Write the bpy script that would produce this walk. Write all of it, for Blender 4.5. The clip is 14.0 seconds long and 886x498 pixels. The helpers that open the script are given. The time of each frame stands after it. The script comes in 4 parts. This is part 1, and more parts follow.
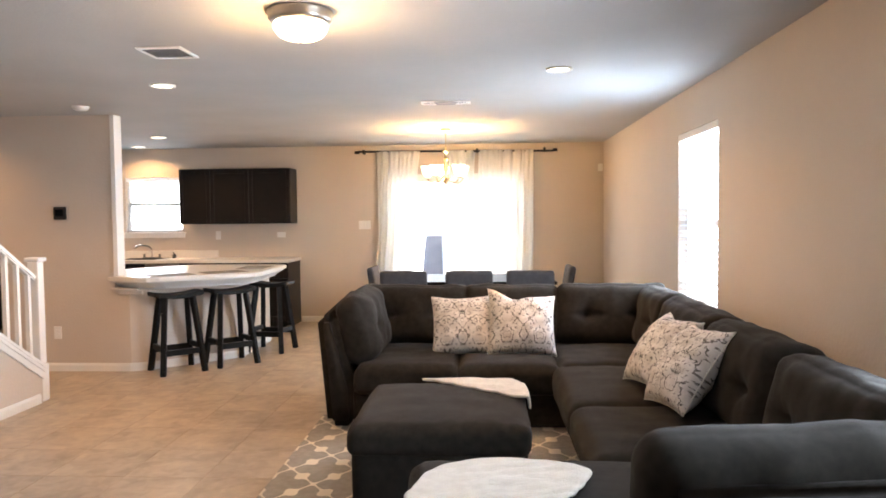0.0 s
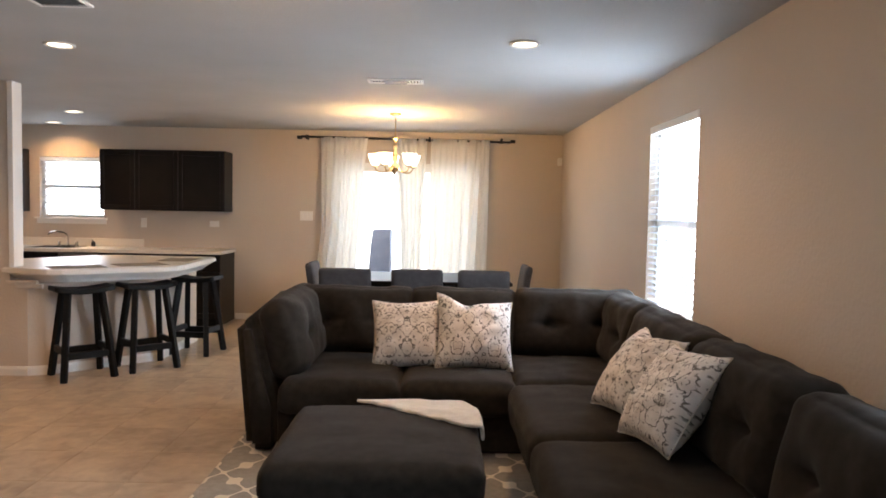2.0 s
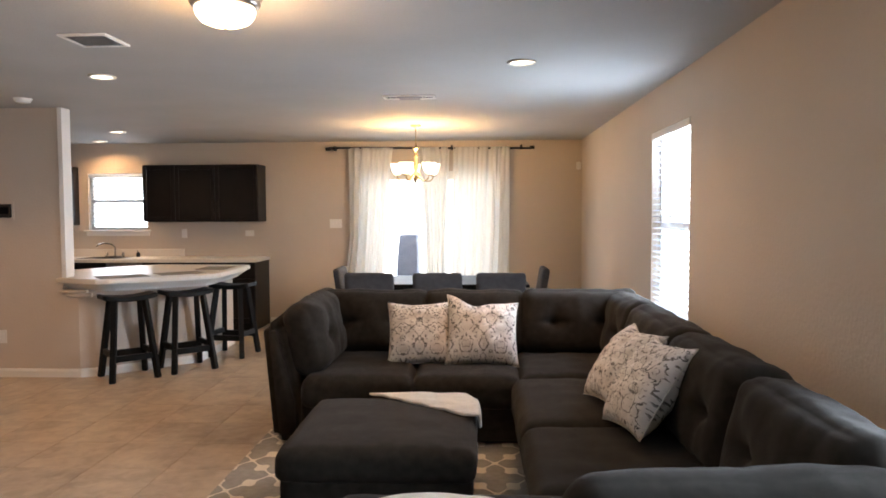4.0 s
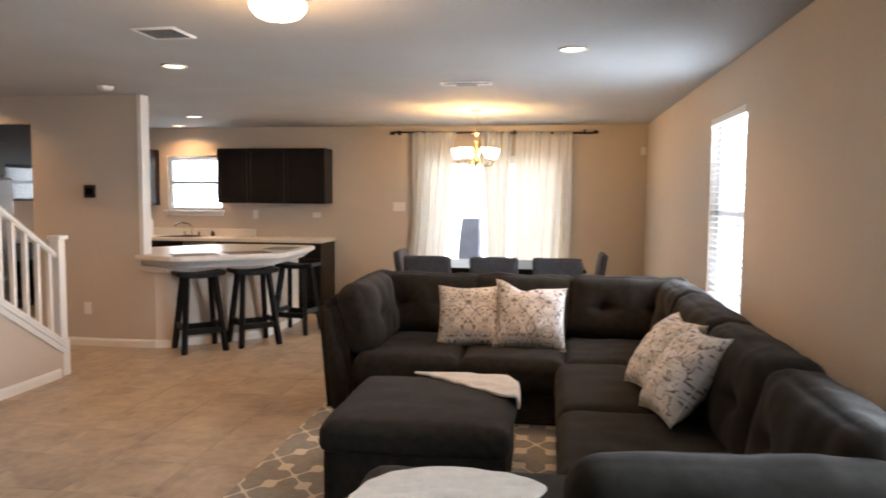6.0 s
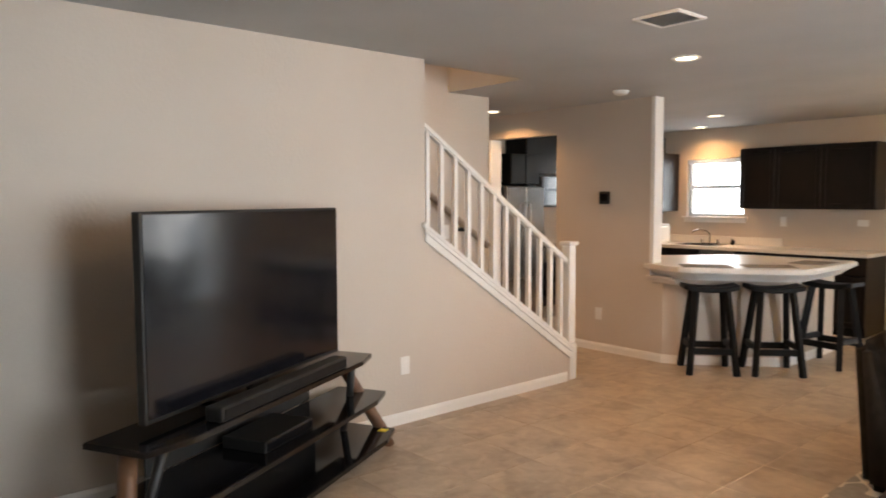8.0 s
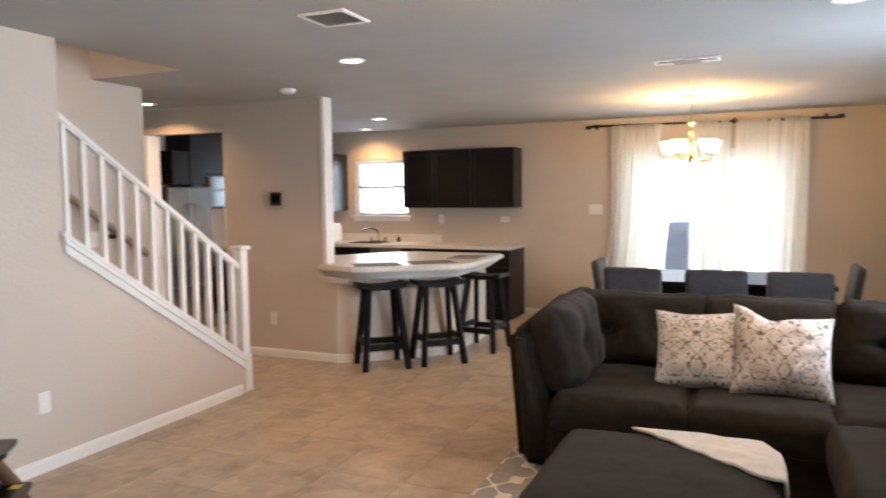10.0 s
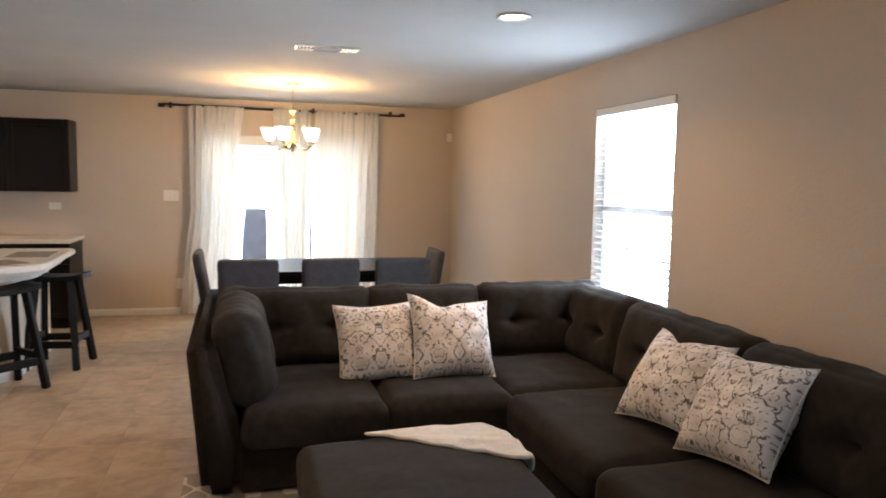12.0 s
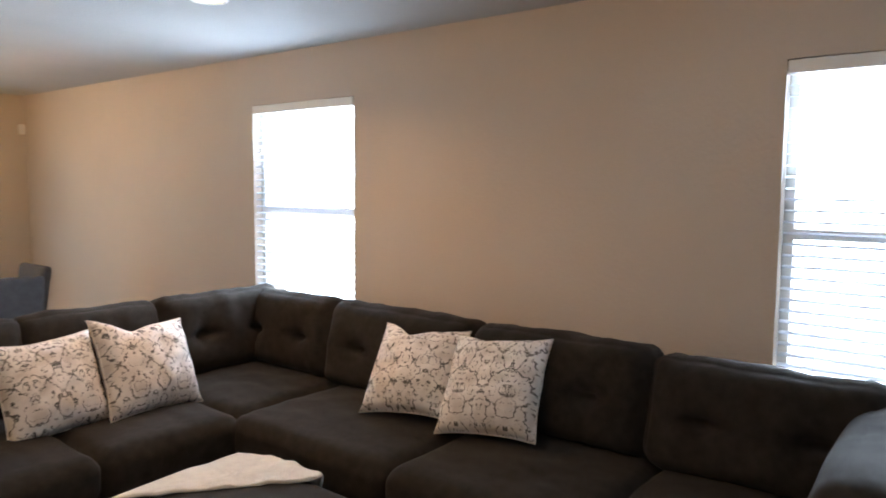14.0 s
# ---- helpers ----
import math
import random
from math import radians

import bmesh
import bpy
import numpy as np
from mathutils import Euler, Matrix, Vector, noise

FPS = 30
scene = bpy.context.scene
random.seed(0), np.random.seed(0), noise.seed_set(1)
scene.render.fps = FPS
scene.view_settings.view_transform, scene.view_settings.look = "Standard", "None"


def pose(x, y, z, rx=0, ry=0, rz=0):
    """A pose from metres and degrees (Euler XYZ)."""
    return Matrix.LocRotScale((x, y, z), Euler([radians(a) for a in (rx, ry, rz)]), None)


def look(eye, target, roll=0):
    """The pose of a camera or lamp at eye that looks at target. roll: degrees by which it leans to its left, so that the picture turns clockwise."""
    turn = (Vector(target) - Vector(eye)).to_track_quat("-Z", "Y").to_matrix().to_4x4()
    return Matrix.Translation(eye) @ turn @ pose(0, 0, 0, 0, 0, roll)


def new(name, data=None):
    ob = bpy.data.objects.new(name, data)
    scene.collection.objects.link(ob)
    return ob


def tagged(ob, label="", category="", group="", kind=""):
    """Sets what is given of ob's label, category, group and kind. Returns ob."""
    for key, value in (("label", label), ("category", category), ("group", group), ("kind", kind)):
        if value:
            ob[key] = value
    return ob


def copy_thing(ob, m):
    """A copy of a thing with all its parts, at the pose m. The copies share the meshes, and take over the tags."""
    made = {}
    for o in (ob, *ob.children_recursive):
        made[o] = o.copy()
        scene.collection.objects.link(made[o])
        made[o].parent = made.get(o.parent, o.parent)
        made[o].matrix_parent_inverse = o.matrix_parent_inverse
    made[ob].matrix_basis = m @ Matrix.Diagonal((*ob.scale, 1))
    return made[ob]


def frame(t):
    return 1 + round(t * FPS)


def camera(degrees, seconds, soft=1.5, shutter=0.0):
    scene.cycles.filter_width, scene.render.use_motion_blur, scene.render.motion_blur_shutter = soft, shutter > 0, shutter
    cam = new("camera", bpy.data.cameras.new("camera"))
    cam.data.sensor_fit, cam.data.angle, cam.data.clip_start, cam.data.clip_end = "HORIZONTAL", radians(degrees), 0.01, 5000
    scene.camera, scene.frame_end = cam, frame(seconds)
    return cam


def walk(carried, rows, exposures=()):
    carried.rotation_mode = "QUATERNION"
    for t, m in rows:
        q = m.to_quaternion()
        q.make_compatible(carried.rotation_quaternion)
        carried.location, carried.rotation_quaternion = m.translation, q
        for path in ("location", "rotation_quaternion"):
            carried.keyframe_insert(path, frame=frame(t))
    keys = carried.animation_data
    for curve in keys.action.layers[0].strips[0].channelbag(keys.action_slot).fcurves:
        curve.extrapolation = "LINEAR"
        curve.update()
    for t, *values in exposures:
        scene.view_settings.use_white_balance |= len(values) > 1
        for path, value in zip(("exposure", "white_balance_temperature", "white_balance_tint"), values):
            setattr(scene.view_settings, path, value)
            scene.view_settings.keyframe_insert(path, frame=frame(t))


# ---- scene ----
cam = camera(64.0, 14.0, 1.7, 0.35)
PATH = [
    (0, (0.782, -0.566, 1.444), (0.665, 1.429, 1.354), -0.57),
    (0.5, (0.679, -0.341, 1.447), (0.65, 1.656, 1.342), -0.24),
    (1, (0.586, -0.108, 1.462), (0.641, 1.887, 1.338), -0.39),
    (1.5, (0.614, 0.017, 1.455), (0.662, 2.013, 1.34), -0.68),
    (2, (0.789, 0.078, 1.442), (0.81, 2.075, 1.335), 1.1),
    (2.5, (0.936, 0.08, 1.459), (0.872, 2.076, 1.341), 1.2),
    (3, (0.967, 0.053, 1.46), (0.881, 2.049, 1.352), -0.48),
    (3.2, (0.964, -0.006, 1.47), (0.867, 1.989, 1.37), -0.59),
    (5.3, (1.171, -0.452, 1.483), (1.094, 1.543, 1.37), 0.36),
    (5.5, (1.194, -0.441, 1.478), (1.08, 1.552, 1.356), 0.29),
    (6, (1.16, -0.351, 1.496), (0.866, 1.621, 1.347), 0.4),
    (6.5, (1.079, -0.199, 1.505), (0.49, 1.707, 1.353), 0.41),
    (7, (0.989, 0.006, 1.498), (0.084, 1.785, 1.365), 0.05),
    (7.2, (0.978, 0.088, 1.499), (-0.057, 1.795, 1.367), 0.2),
    (8.25, (1.01, 0.3, 1.5), (-0.555, 1.545, 1.362), -0.3),
    (9.3, (1.066, 0.454, 1.511), (-0.21, 1.988, 1.379), -0.65),
    (9.5, (1.024, 0.453, 1.503), (-0.121, 2.088, 1.368), -0.79),
    (10, (0.878, 0.426, 1.525), (0.083, 2.256, 1.377), -0.6),
    (10.5, (0.729, 0.468, 1.565), (0.277, 2.406, 1.369), 0.24),
    (11, (0.496, 0.546, 1.557), (0.352, 2.53, 1.355), 0.51),
    (11.5, (0.181, 0.657, 1.55), (0.404, 2.635, 1.356), 0.5),
    (12, (-0.092, 0.701, 1.56), (0.448, 2.617, 1.37), 1.04),
    (12.5, (-0.195, 0.882, 1.504), (0.533, 2.738, 1.344), 1.3),
    (13, (-0.536, 1.107, 1.534), (0.593, 2.748, 1.351), 1.13),
    (13.5, (-0.678, 1.186, 1.508), (0.724, 2.605, 1.359), 1.36),
    (14, (-0.743, 1.294, 1.557), (0.826, 2.522, 1.379), 0.43),
]
EXPOSURES = [(0, 0.55, 6500, 12), (0.5, 0.47, 6500, 12), (1, -0.01, 6500, 12), (3, -0.11, 6500, 12), (5.5, -0.06, 6500, 12), (6.5, -0.11, 7200, 13), (7.2, -0.19, 7450, 13), (9.3, 0.36, 6550, 9.5), (9.6, 0.33, 6500, 9.5), (10.1, 0.08, 6230, 10), (11, -0.03, 6250, 10), (12.5, -0.05, 6400, 10.5), (14, 0.07, 6150, 10)]
walk(cam, [(t, look(e, g, r)) for t, e, g, r in PATH], EXPOSURES)

# ---- world, lights ----
world = bpy.data.worlds.new("world")
scene.world = world
world.use_nodes = True
wn = world.node_tree
sky = wn.nodes.new("ShaderNodeTexSky")
sky.sky_type, sky.sun_disc = "NISHITA", False
sky.sun_elevation, sky.sun_rotation = radians(50), radians(200)
wn.nodes["Background"].inputs["Strength"].default_value = 0.15
wn.links.new(sky.outputs[0], wn.nodes["Background"].inputs["Color"])


def lamp(name, kind, m, watts, color, size=0.1, sizey=None, spread=None):
    d = bpy.data.lights.new(name, kind)
    d.energy, d.color = watts, color
    if kind == "AREA":
        d.size = size
        if sizey:
            d.shape, d.size_y = "RECTANGLE", sizey
        if spread:
            d.spread = radians(spread)
    elif kind == "SUN":
        d.angle = radians(size)
    else:
        d.shadow_soft_size = size
    ob = new(name, d)
    ob.matrix_basis = m
    return ob


lamp("sun_light", "SUN", look((0, 0, 20), (4, 9, 0)), 4.0, (1.0, 0.95, 0.88), 0.5)
DAY = (0.71, 0.85, 1.0)
WARM = (1.0, 0.57, 0.27)
# daylight in the window openings: a strong share inside the blinds, a weak one behind them
for wy, watts, rise, fan, behind in ((4.96, 46, 0.38, 180, 75), (1.52, 50, 0.9, 122, 38)):
    lamp("sky_light", "AREA", look((2.385, wy, 1.45), (-2, wy, 1.45 + rise)), watts, DAY, 0.95, 1.2, spread=fan)
    lamp("sky_light", "AREA", look((2.66, wy, 1.40), (-2, wy, 1.40)), behind, DAY, 0.95, 1.4)
lamp("sky_light", "AREA", look((0.4, 9.19, 1.05), (0.4, 2, 1.05)), 17, DAY, 1.8, 1.95)
lamp("sky_light", "AREA", look((0.4, 8.98, 1.05), (0.4, 2, 1.05)), 20, DAY, 1.8, 1.95)
lamp("sky_light", "AREA", look((-3.88, 9.19, 1.65), (-3.88, 2, 1.65)), 10, DAY, 0.74, 0.74)
lamp("sky_light", "AREA", look((-3.88, 9.44, 1.65), (-3.88, 2, 1.65)), 8, DAY, 0.75, 0.75)
CANS = [(1.294, 4.32), (-1.588, 4.60), (-3.128, 7.81), (-3.9, 8.85), (-4.45, 5.60)]
for cx, cy in CANS:
    lamp("can_glow", "AREA", look((cx, cy, 2.425), (cx, cy, 0)), 11.5, WARM, 0.12, spread=140)
lamp("dome_glow", "POINT", pose(-0.095, 2.85, 2.20), 26, (1.0, 0.59, 0.27), 0.10)
lamp("chandelier_glow", "POINT", pose(0.35, 7.5, 2.08), 105, (1.0, 0.575, 0.21), 0.08)
lamp("upstairs_glow", "POINT", pose(-3.3, 1.8, 4.25), 80, WARM, 0.15)


# ---- materials ----
def mat(name, color, rough=0.6, metal=0.0, color2=None, scale=8.0, bump=0.0, bscale=60.0, rand=0.0, spec=0.5, sheen=0.0, detail=4):
    m = bpy.data.materials.new(name)
    m.use_nodes = True
    nt = m.node_tree
    b = nt.nodes["Principled BSDF"]
    b.inputs["Base Color"].default_value = (*color, 1)
    b.inputs["Roughness"].default_value = rough
    b.inputs["Metallic"].default_value = metal
    b.inputs["Specular IOR Level"].default_value = spec
    if sheen:
        b.inputs["Sheen Weight"].default_value = sheen
        b.inputs["Sheen Roughness"].default_value = 0.5
    tc = nt.nodes.new("ShaderNodeTexCoord")
    if color2:
        n = nt.nodes.new("ShaderNodeTexNoise")
        n.inputs["Scale"].default_value, n.inputs["Detail"].default_value = scale, detail
        nt.links.new(tc.outputs["Object"], n.inputs["Vector"])
        ramp = nt.nodes.new("ShaderNodeValToRGB")
        ramp.color_ramp.elements[0].position, ramp.color_ramp.elements[1].position = 0.3, 0.7
        ramp.color_ramp.elements[0].color, ramp.color_ramp.elements[1].color = (*color, 1), (*color2, 1)
        nt.links.new(n.outputs["Fac"], ramp.inputs["Fac"])
        src = ramp.outputs["Color"]
        if rand:
            oi = nt.nodes.new("ShaderNodeObjectInfo")
            mr = nt.nodes.new("ShaderNodeMapRange")
            mr.inputs["To Min"].default_value, mr.inputs["To Max"].default_value = 1 - rand, 1 + rand
            nt.links.new(oi.outputs["Random"], mr.inputs["Value"])
            hs = nt.nodes.new("ShaderNodeHueSaturation")
            nt.links.new(mr.outputs[0], hs.inputs["Value"])
            nt.links.new(src, hs.inputs["Color"])
            src = hs.outputs["Color"]
        nt.links.new(src, b.inputs["Base Color"])
    if bump:
        n2 = nt.nodes.new("ShaderNodeTexNoise")
        n2.inputs["Scale"].default_value, n2.inputs["Detail"].default_value = bscale, 3
        nt.links.new(tc.outputs["Object"], n2.inputs["Vector"])
        bp = nt.nodes.new("ShaderNodeBump")
        bp.inputs["Strength"].default_value, bp.inputs["Distance"].default_value = bump, 0.01
        nt.links.new(n2.outputs["Fac"], bp.inputs["Height"])
        nt.links.new(bp.outputs["Normal"], b.inputs["Normal"])
    return m


def glow(name, color, strength):
    m = bpy.data.materials.new(name)
    m.use_nodes = True
    b = m.node_tree.nodes["Principled BSDF"]
    b.inputs["Base Color"].default_value = (*color, 1)
    b.inputs["Emission Color"].default_value = (*color, 1)
    b.inputs["Emission Strength"].default_value = strength
    return m


M_WALL = mat("wall_paint", (0.527, 0.453, 0.378), 0.7, color2=(0.557, 0.481, 0.404), scale=1.3, bump=0.2, bscale=48)
# ceiling: dimness put into the colour, greyer than its off-white paint
M_CEIL = mat("dimmed_ceiling_paint", (0.41, 0.41, 0.398), 0.9, color2=(0.45, 0.45, 0.438), scale=1.5, bump=0.2, bscale=60)
M_WHITE = mat("white_trim", (0.78, 0.76, 0.72), 0.4, color2=(0.74, 0.72, 0.68), scale=3)
M_DARK = mat("espresso_wood", (0.0035, 0.0028, 0.0025), 0.40, color2=(0.007, 0.005, 0.0042), scale=6, bump=0.05, bscale=40, spec=0.3)
M_BLACK = mat("black_lacquer", (0.0045, 0.0045, 0.005), 0.5, color2=(0.008, 0.0078, 0.0078), scale=9, spec=0.18)
M_COUNTER = mat("counter_laminate", (0.72, 0.68, 0.62), 0.3, color2=(0.62, 0.58, 0.52), scale=120)
M_SOFA = mat("charcoal_fabric", (0.0190, 0.0160, 0.0134), 0.98, color2=(0.0285, 0.0243, 0.0205), scale=22, bump=0.2, bscale=420, sheen=0.05, spec=0.1)
M_GROUT = mat("grout", (0.38, 0.29, 0.21), 0.9, color2=(0.34, 0.26, 0.19), scale=20)
M_THROW = mat("fleece", (0.68, 0.64, 0.57), 1.0, color2=(0.60, 0.56, 0.50), scale=30, bump=0.8, bscale=160, sheen=0.15)
M_STEEL = mat("stainless_steel", (0.55, 0.54, 0.52), 0.25, 1.0, color2=(0.48, 0.47, 0.46), scale=3)
M_NICKEL = mat("brushed_nickel", (0.42, 0.38, 0.33), 0.3, 1.0)
M_GREYFAB = mat("grey_chair_fabric", (0.036, 0.034, 0.037), 0.9, color2=(0.05, 0.047, 0.05), scale=20, bump=0.3, bscale=200)
M_TV = mat("tv_screen", (0.006, 0.006, 0.008), 0.12)
M_ROD = mat("black_iron", (0.01, 0.009, 0.008), 0.5)
M_SMOKE = mat("black_glass", (0.004, 0.004, 0.005), 0.06)
M_LEG = mat("walnut_wood", (0.10, 0.045, 0.022), 0.4, color2=(0.16, 0.075, 0.036), scale=12)
M_RAIL = mat("stained_oak", (0.26, 0.19, 0.135), 0.45, color2=(0.33, 0.25, 0.18), scale=14)
M_PLASTIC = mat("white_plastic", (0.75, 0.73, 0.69), 0.35)
M_BULB = glow("lamp_glass", (1.0, 0.82, 0.58), 6.0)
M_CAN = glow("can_lens", (1.0, 0.86, 0.62), 9.0)
# emission for the added backdrops, which are no lamps
M_BACK = glow("outdoor_glow", (0.95, 0.98, 1.0), 4.0)


# ---- mesh helpers ----
def mesh_of(bm, name, smooth=False):
    me = bpy.data.meshes.new(name)
    bmesh.ops.recalc_face_normals(bm, faces=bm.faces)
    bm.to_mesh(me)
    bm.free()
    if smooth:
        for p in me.polygons:
            p.use_smooth = True
    return me


def part(name, bm, material, parent=None, label="", smooth=False):
    ob = new(name, mesh_of(bm, name, smooth))
    ob.data.materials.append(material)
    if parent:
        ob.parent = parent
    if label:
        ob["label"] = label
    return ob


def empty(name, x=0, y=0, z=0, rz=0):
    e = new(name)
    e.empty_display_size = 0.1
    e.matrix_basis = pose(x, y, z, 0, 0, rz)
    return e


def box(x0, x1, y0, y1, z0, z1, bevel=0.0, seg=2, bm=None):
    bm = bm or bmesh.new()
    made = bmesh.ops.create_cube(bm, size=1)["verts"]
    for v in made:
        v.co = Vector(((x0 + x1) / 2 + v.co.x * (x1 - x0), (y0 + y1) / 2 + v.co.y * (y1 - y0), (z0 + z1) / 2 + v.co.z * (z1 - z0)))
    if bevel:
        es = list({e for v in made for e in v.link_edges})
        bmesh.ops.bevel(bm, geom=es, offset=bevel, segments=seg, affect="EDGES", profile=0.5)
    return bm


def bar(p, q, w, d=None, bm=None, bevel=0.0, round_=0, w2=None):
    """A square (round_=0) or round bar from p to q."""
    bm = bm or bmesh.new()
    p, q = Vector(p), Vector(q)
    d = d or w
    axis = q - p
    rot = axis.to_track_quat("Z", "Y").to_matrix().to_4x4()
    m = Matrix.Translation((p + q) / 2) @ rot
    if round_:
        bmesh.ops.create_cone(bm, cap_ends=True, segments=round_, radius1=w / 2, radius2=(w2 or w) / 2, depth=axis.length, matrix=m)
    else:
        vs = bmesh.ops.create_cube(bm, size=1, matrix=m @ Matrix.Diagonal((w, d, axis.length, 1)))["verts"]
        if bevel:
            bmesh.ops.bevel(bm, geom=list({e for v in vs for e in v.link_edges}), offset=bevel, segments=2, affect="EDGES")
    return bm


def lathe(profile, seg=32, bm=None, at=(0, 0, 0)):
    bm = bm or bmesh.new()
    rings = []
    for r, z in profile:
        if r < 1e-5:
            rings.append([bm.verts.new((at[0], at[1], at[2] + z))])
        else:
            rings.append([bm.verts.new((at[0] + r * math.cos(2 * math.pi * i / seg), at[1] + r * math.sin(2 * math.pi * i / seg), at[2] + z)) for i in range(seg)])
    for a, b in zip(rings, rings[1:]):
        for i in range(seg):
            j = (i + 1) % seg
            if len(a) == 1 and len(b) > 1:
                bm.faces.new((a[0], b[i], b[j]))
            elif len(b) == 1 and len(a) > 1:
                bm.faces.new((a[i], b[0], a[j]))
            elif len(a) > 1:
                bm.faces.new((a[i], b[i], b[j], a[j]))
    return bm


def prism(points, z0, z1, bevel=0.0):
    bm = bmesh.new()
    lo = [bm.verts.new((x, y, z0)) for x, y in points]
    hi = [bm.verts.new((x, y, z1)) for x, y in points]
    bm.faces.new(lo[::-1])
    top = bm.faces.new(hi)
    n = len(points)
    for i in range(n):
        bm.faces.new((lo[i], lo[(i + 1) % n], hi[(i + 1) % n], hi[i]))
    if bevel:
        bmesh.ops.bevel(bm, geom=list(top.edges), offset=bevel, segments=3, affect="EDGES")
    return bm


def sweep(points, r, seg=8, bm=None):
    """A round tube along a list of points."""
    bm = bm or bmesh.new()
    pts = [Vector(p) for p in points]
    rings = []
    for i, p in enumerate(pts):
        t = (pts[min(i + 1, len(pts) - 1)] - pts[max(i - 1, 0)]).normalized()
        a = t.cross(Vector((0, 0, 1)) if abs(t.z) < 0.9 else Vector((1, 0, 0))).normalized()
        b = t.cross(a)
        rings.append([bm.verts.new(p + (a * math.cos(2 * math.pi * k / seg) + b * math.sin(2 * math.pi * k / seg)) * r) for k in range(seg)])
    for u, v in zip(rings, rings[1:]):
        for k in range(seg):
            bm.faces.new((u[k], u[(k + 1) % seg], v[(k + 1) % seg], v[k]))
    bm.faces.new(rings[0][::-1])
    bm.faces.new(rings[-1])
    return bm


def pad(sx, sy, sz, round_=0.06, crown=0.03, tufts=(), sag=0.006, seed=1, div=22, front=0.0):
    """An upholstered block, centred on x and y, from z 0 to sz: rounded edges, a crowned top, buttons pressed in and fabric folds."""
    bm = bmesh.new()
    bmesh.ops.create_cube(bm, size=2)
    bmesh.ops.subdivide_edges(bm, edges=list(bm.edges), cuts=div, use_grid_fill=True)
    h = Vector((sx / 2, sy / 2, sz / 2))
    for v in bm.verts:
        u = v.co.copy()
        p = Vector((u.x * h.x, u.y * h.y, u.z * h.z))
        core = Vector([max(-(h[i] - round_), min(h[i] - round_, p[i])) for i in range(3)])
        d = p - core
        if d.length > 1e-6:
            n = d.normalized()
            p = core + n * round_
        else:
            n = Vector((0, 0, 0))
        k = max(0.0, 1 - u.x * u.x) * max(0.0, 1 - u.y * u.y)
        if u.z > 0.5:
            p.z += crown * k ** 0.6
            for tx, ty, depth, rad in tufts:
                q = ((p.x - tx) ** 2 + (p.y - ty) ** 2) ** 0.5
                p.z -= depth * math.exp(-(q / rad) ** 1.2)
                qx = abs(p.x - tx)
                if qx < rad * 2.6:
                    p.z -= depth * 0.5 * math.exp(-((p.y - ty) / 0.018) ** 2) * (1 - qx / (rad * 2.6))
        w = noise.noise(Vector((p.x * 7 + seed * 3.1, p.y * 7 + seed, p.z * 7))) + 0.6 * noise.noise(Vector((p.x * 19 + seed, p.y * 5, p.z * 9)))
        p += (n if n.length > 0.1 else Vector((0, 0, u.z)).normalized() if abs(u.z) > 0.9 else Vector((0, 0, 0))) * w * sag
        p.z += h.z
        v.co = p
    return bm


# ---- the shell of the house ----
H_C = 2.44


def wall(name, boxes, material=M_WALL, label="smooth beige painted plaster wall"):
    bm = bmesh.new()
    for b in boxes:
        box(*b, bm=bm)
    return tagged(part(name, bm, material), label, "wall", kind="structure")


def holed(axis, at, thick, a0, a1, z1, holes):
    """Boxes of a wall along an axis, with openings (from, to, bottom, top) in order."""
    out, cur = [], a0
    for h0, h1, b, t in sorted(holes):
        out.append((cur, h0, 0, z1))
        if b > 0:
            out.append((h0, h1, 0, b))
        if t < z1:
            out.append((h0, h1, t, z1))
        cur = h1
    out.append((cur, a1, 0, z1))
    res = []
    for u0, u1, z0, zz in out:
        lo, hi = min(at, at + thick), max(at, at + thick)
        res.append((lo, hi, u0, u1, z0, zz) if axis == "y" else (u0, u1, lo, hi, z0, zz))
    return res


W1 = (4.46, 5.46, 0.65, 2.105)
W2 = (1.02, 2.00, 0.65, 2.075)
WK = (-4.275, -3.46, 1.27, 2.04)
SL = (-0.52, 1.33, 0.0, 2.04)
wall("wall_east", holed("y", 2.4, 0.16, -3.0, 9.36, H_C, [W1, W2]))
wall("wall_north", holed("x", 9.2, 0.16, -5.76, 2.4, H_C, [WK, SL]))
wall("wall_tv", [(-2.86, -2.745, -3.0, 3.30, 0, H_C)])
wall("wall_thermostat", [(-3.87, -2.74, 5.98, 6.10, 0, H_C), (-2.74, -2.60, 5.98, 6.10, 0, 0.80), (-4.83, -3.87, 5.98, 6.10, 2.18, H_C), (-5.6, -4.83, 5.98, 6.10, 0, H_C)])
wall("wall_stair", [(-3.87, -3.75, -3.0, 4.88, 0, 4.6)])
wall("wall_south", [(-5.76, 2.56, -3.16, -3.0, 0, H_C)])
wall("wall_west", [(-5.76, -5.6, -3.0, 9.2, 0, H_C)])

bm = bmesh.new()
box(-5.76, 2.56, -3.16, 9.36, -0.12, -0.002, bm=bm)
tagged(part("floor", bm, M_GROUT), "beige stone-look ceramic tile floor with thin joints", "floor", kind="structure")
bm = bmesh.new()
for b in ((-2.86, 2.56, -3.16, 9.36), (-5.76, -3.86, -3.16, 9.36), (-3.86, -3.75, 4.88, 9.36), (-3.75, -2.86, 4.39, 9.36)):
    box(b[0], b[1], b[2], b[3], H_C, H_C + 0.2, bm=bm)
tagged(part("ceiling", bm, M_CEIL), "flat off-white textured plaster ceiling, dimmed in its colour", "ceiling", kind="structure")
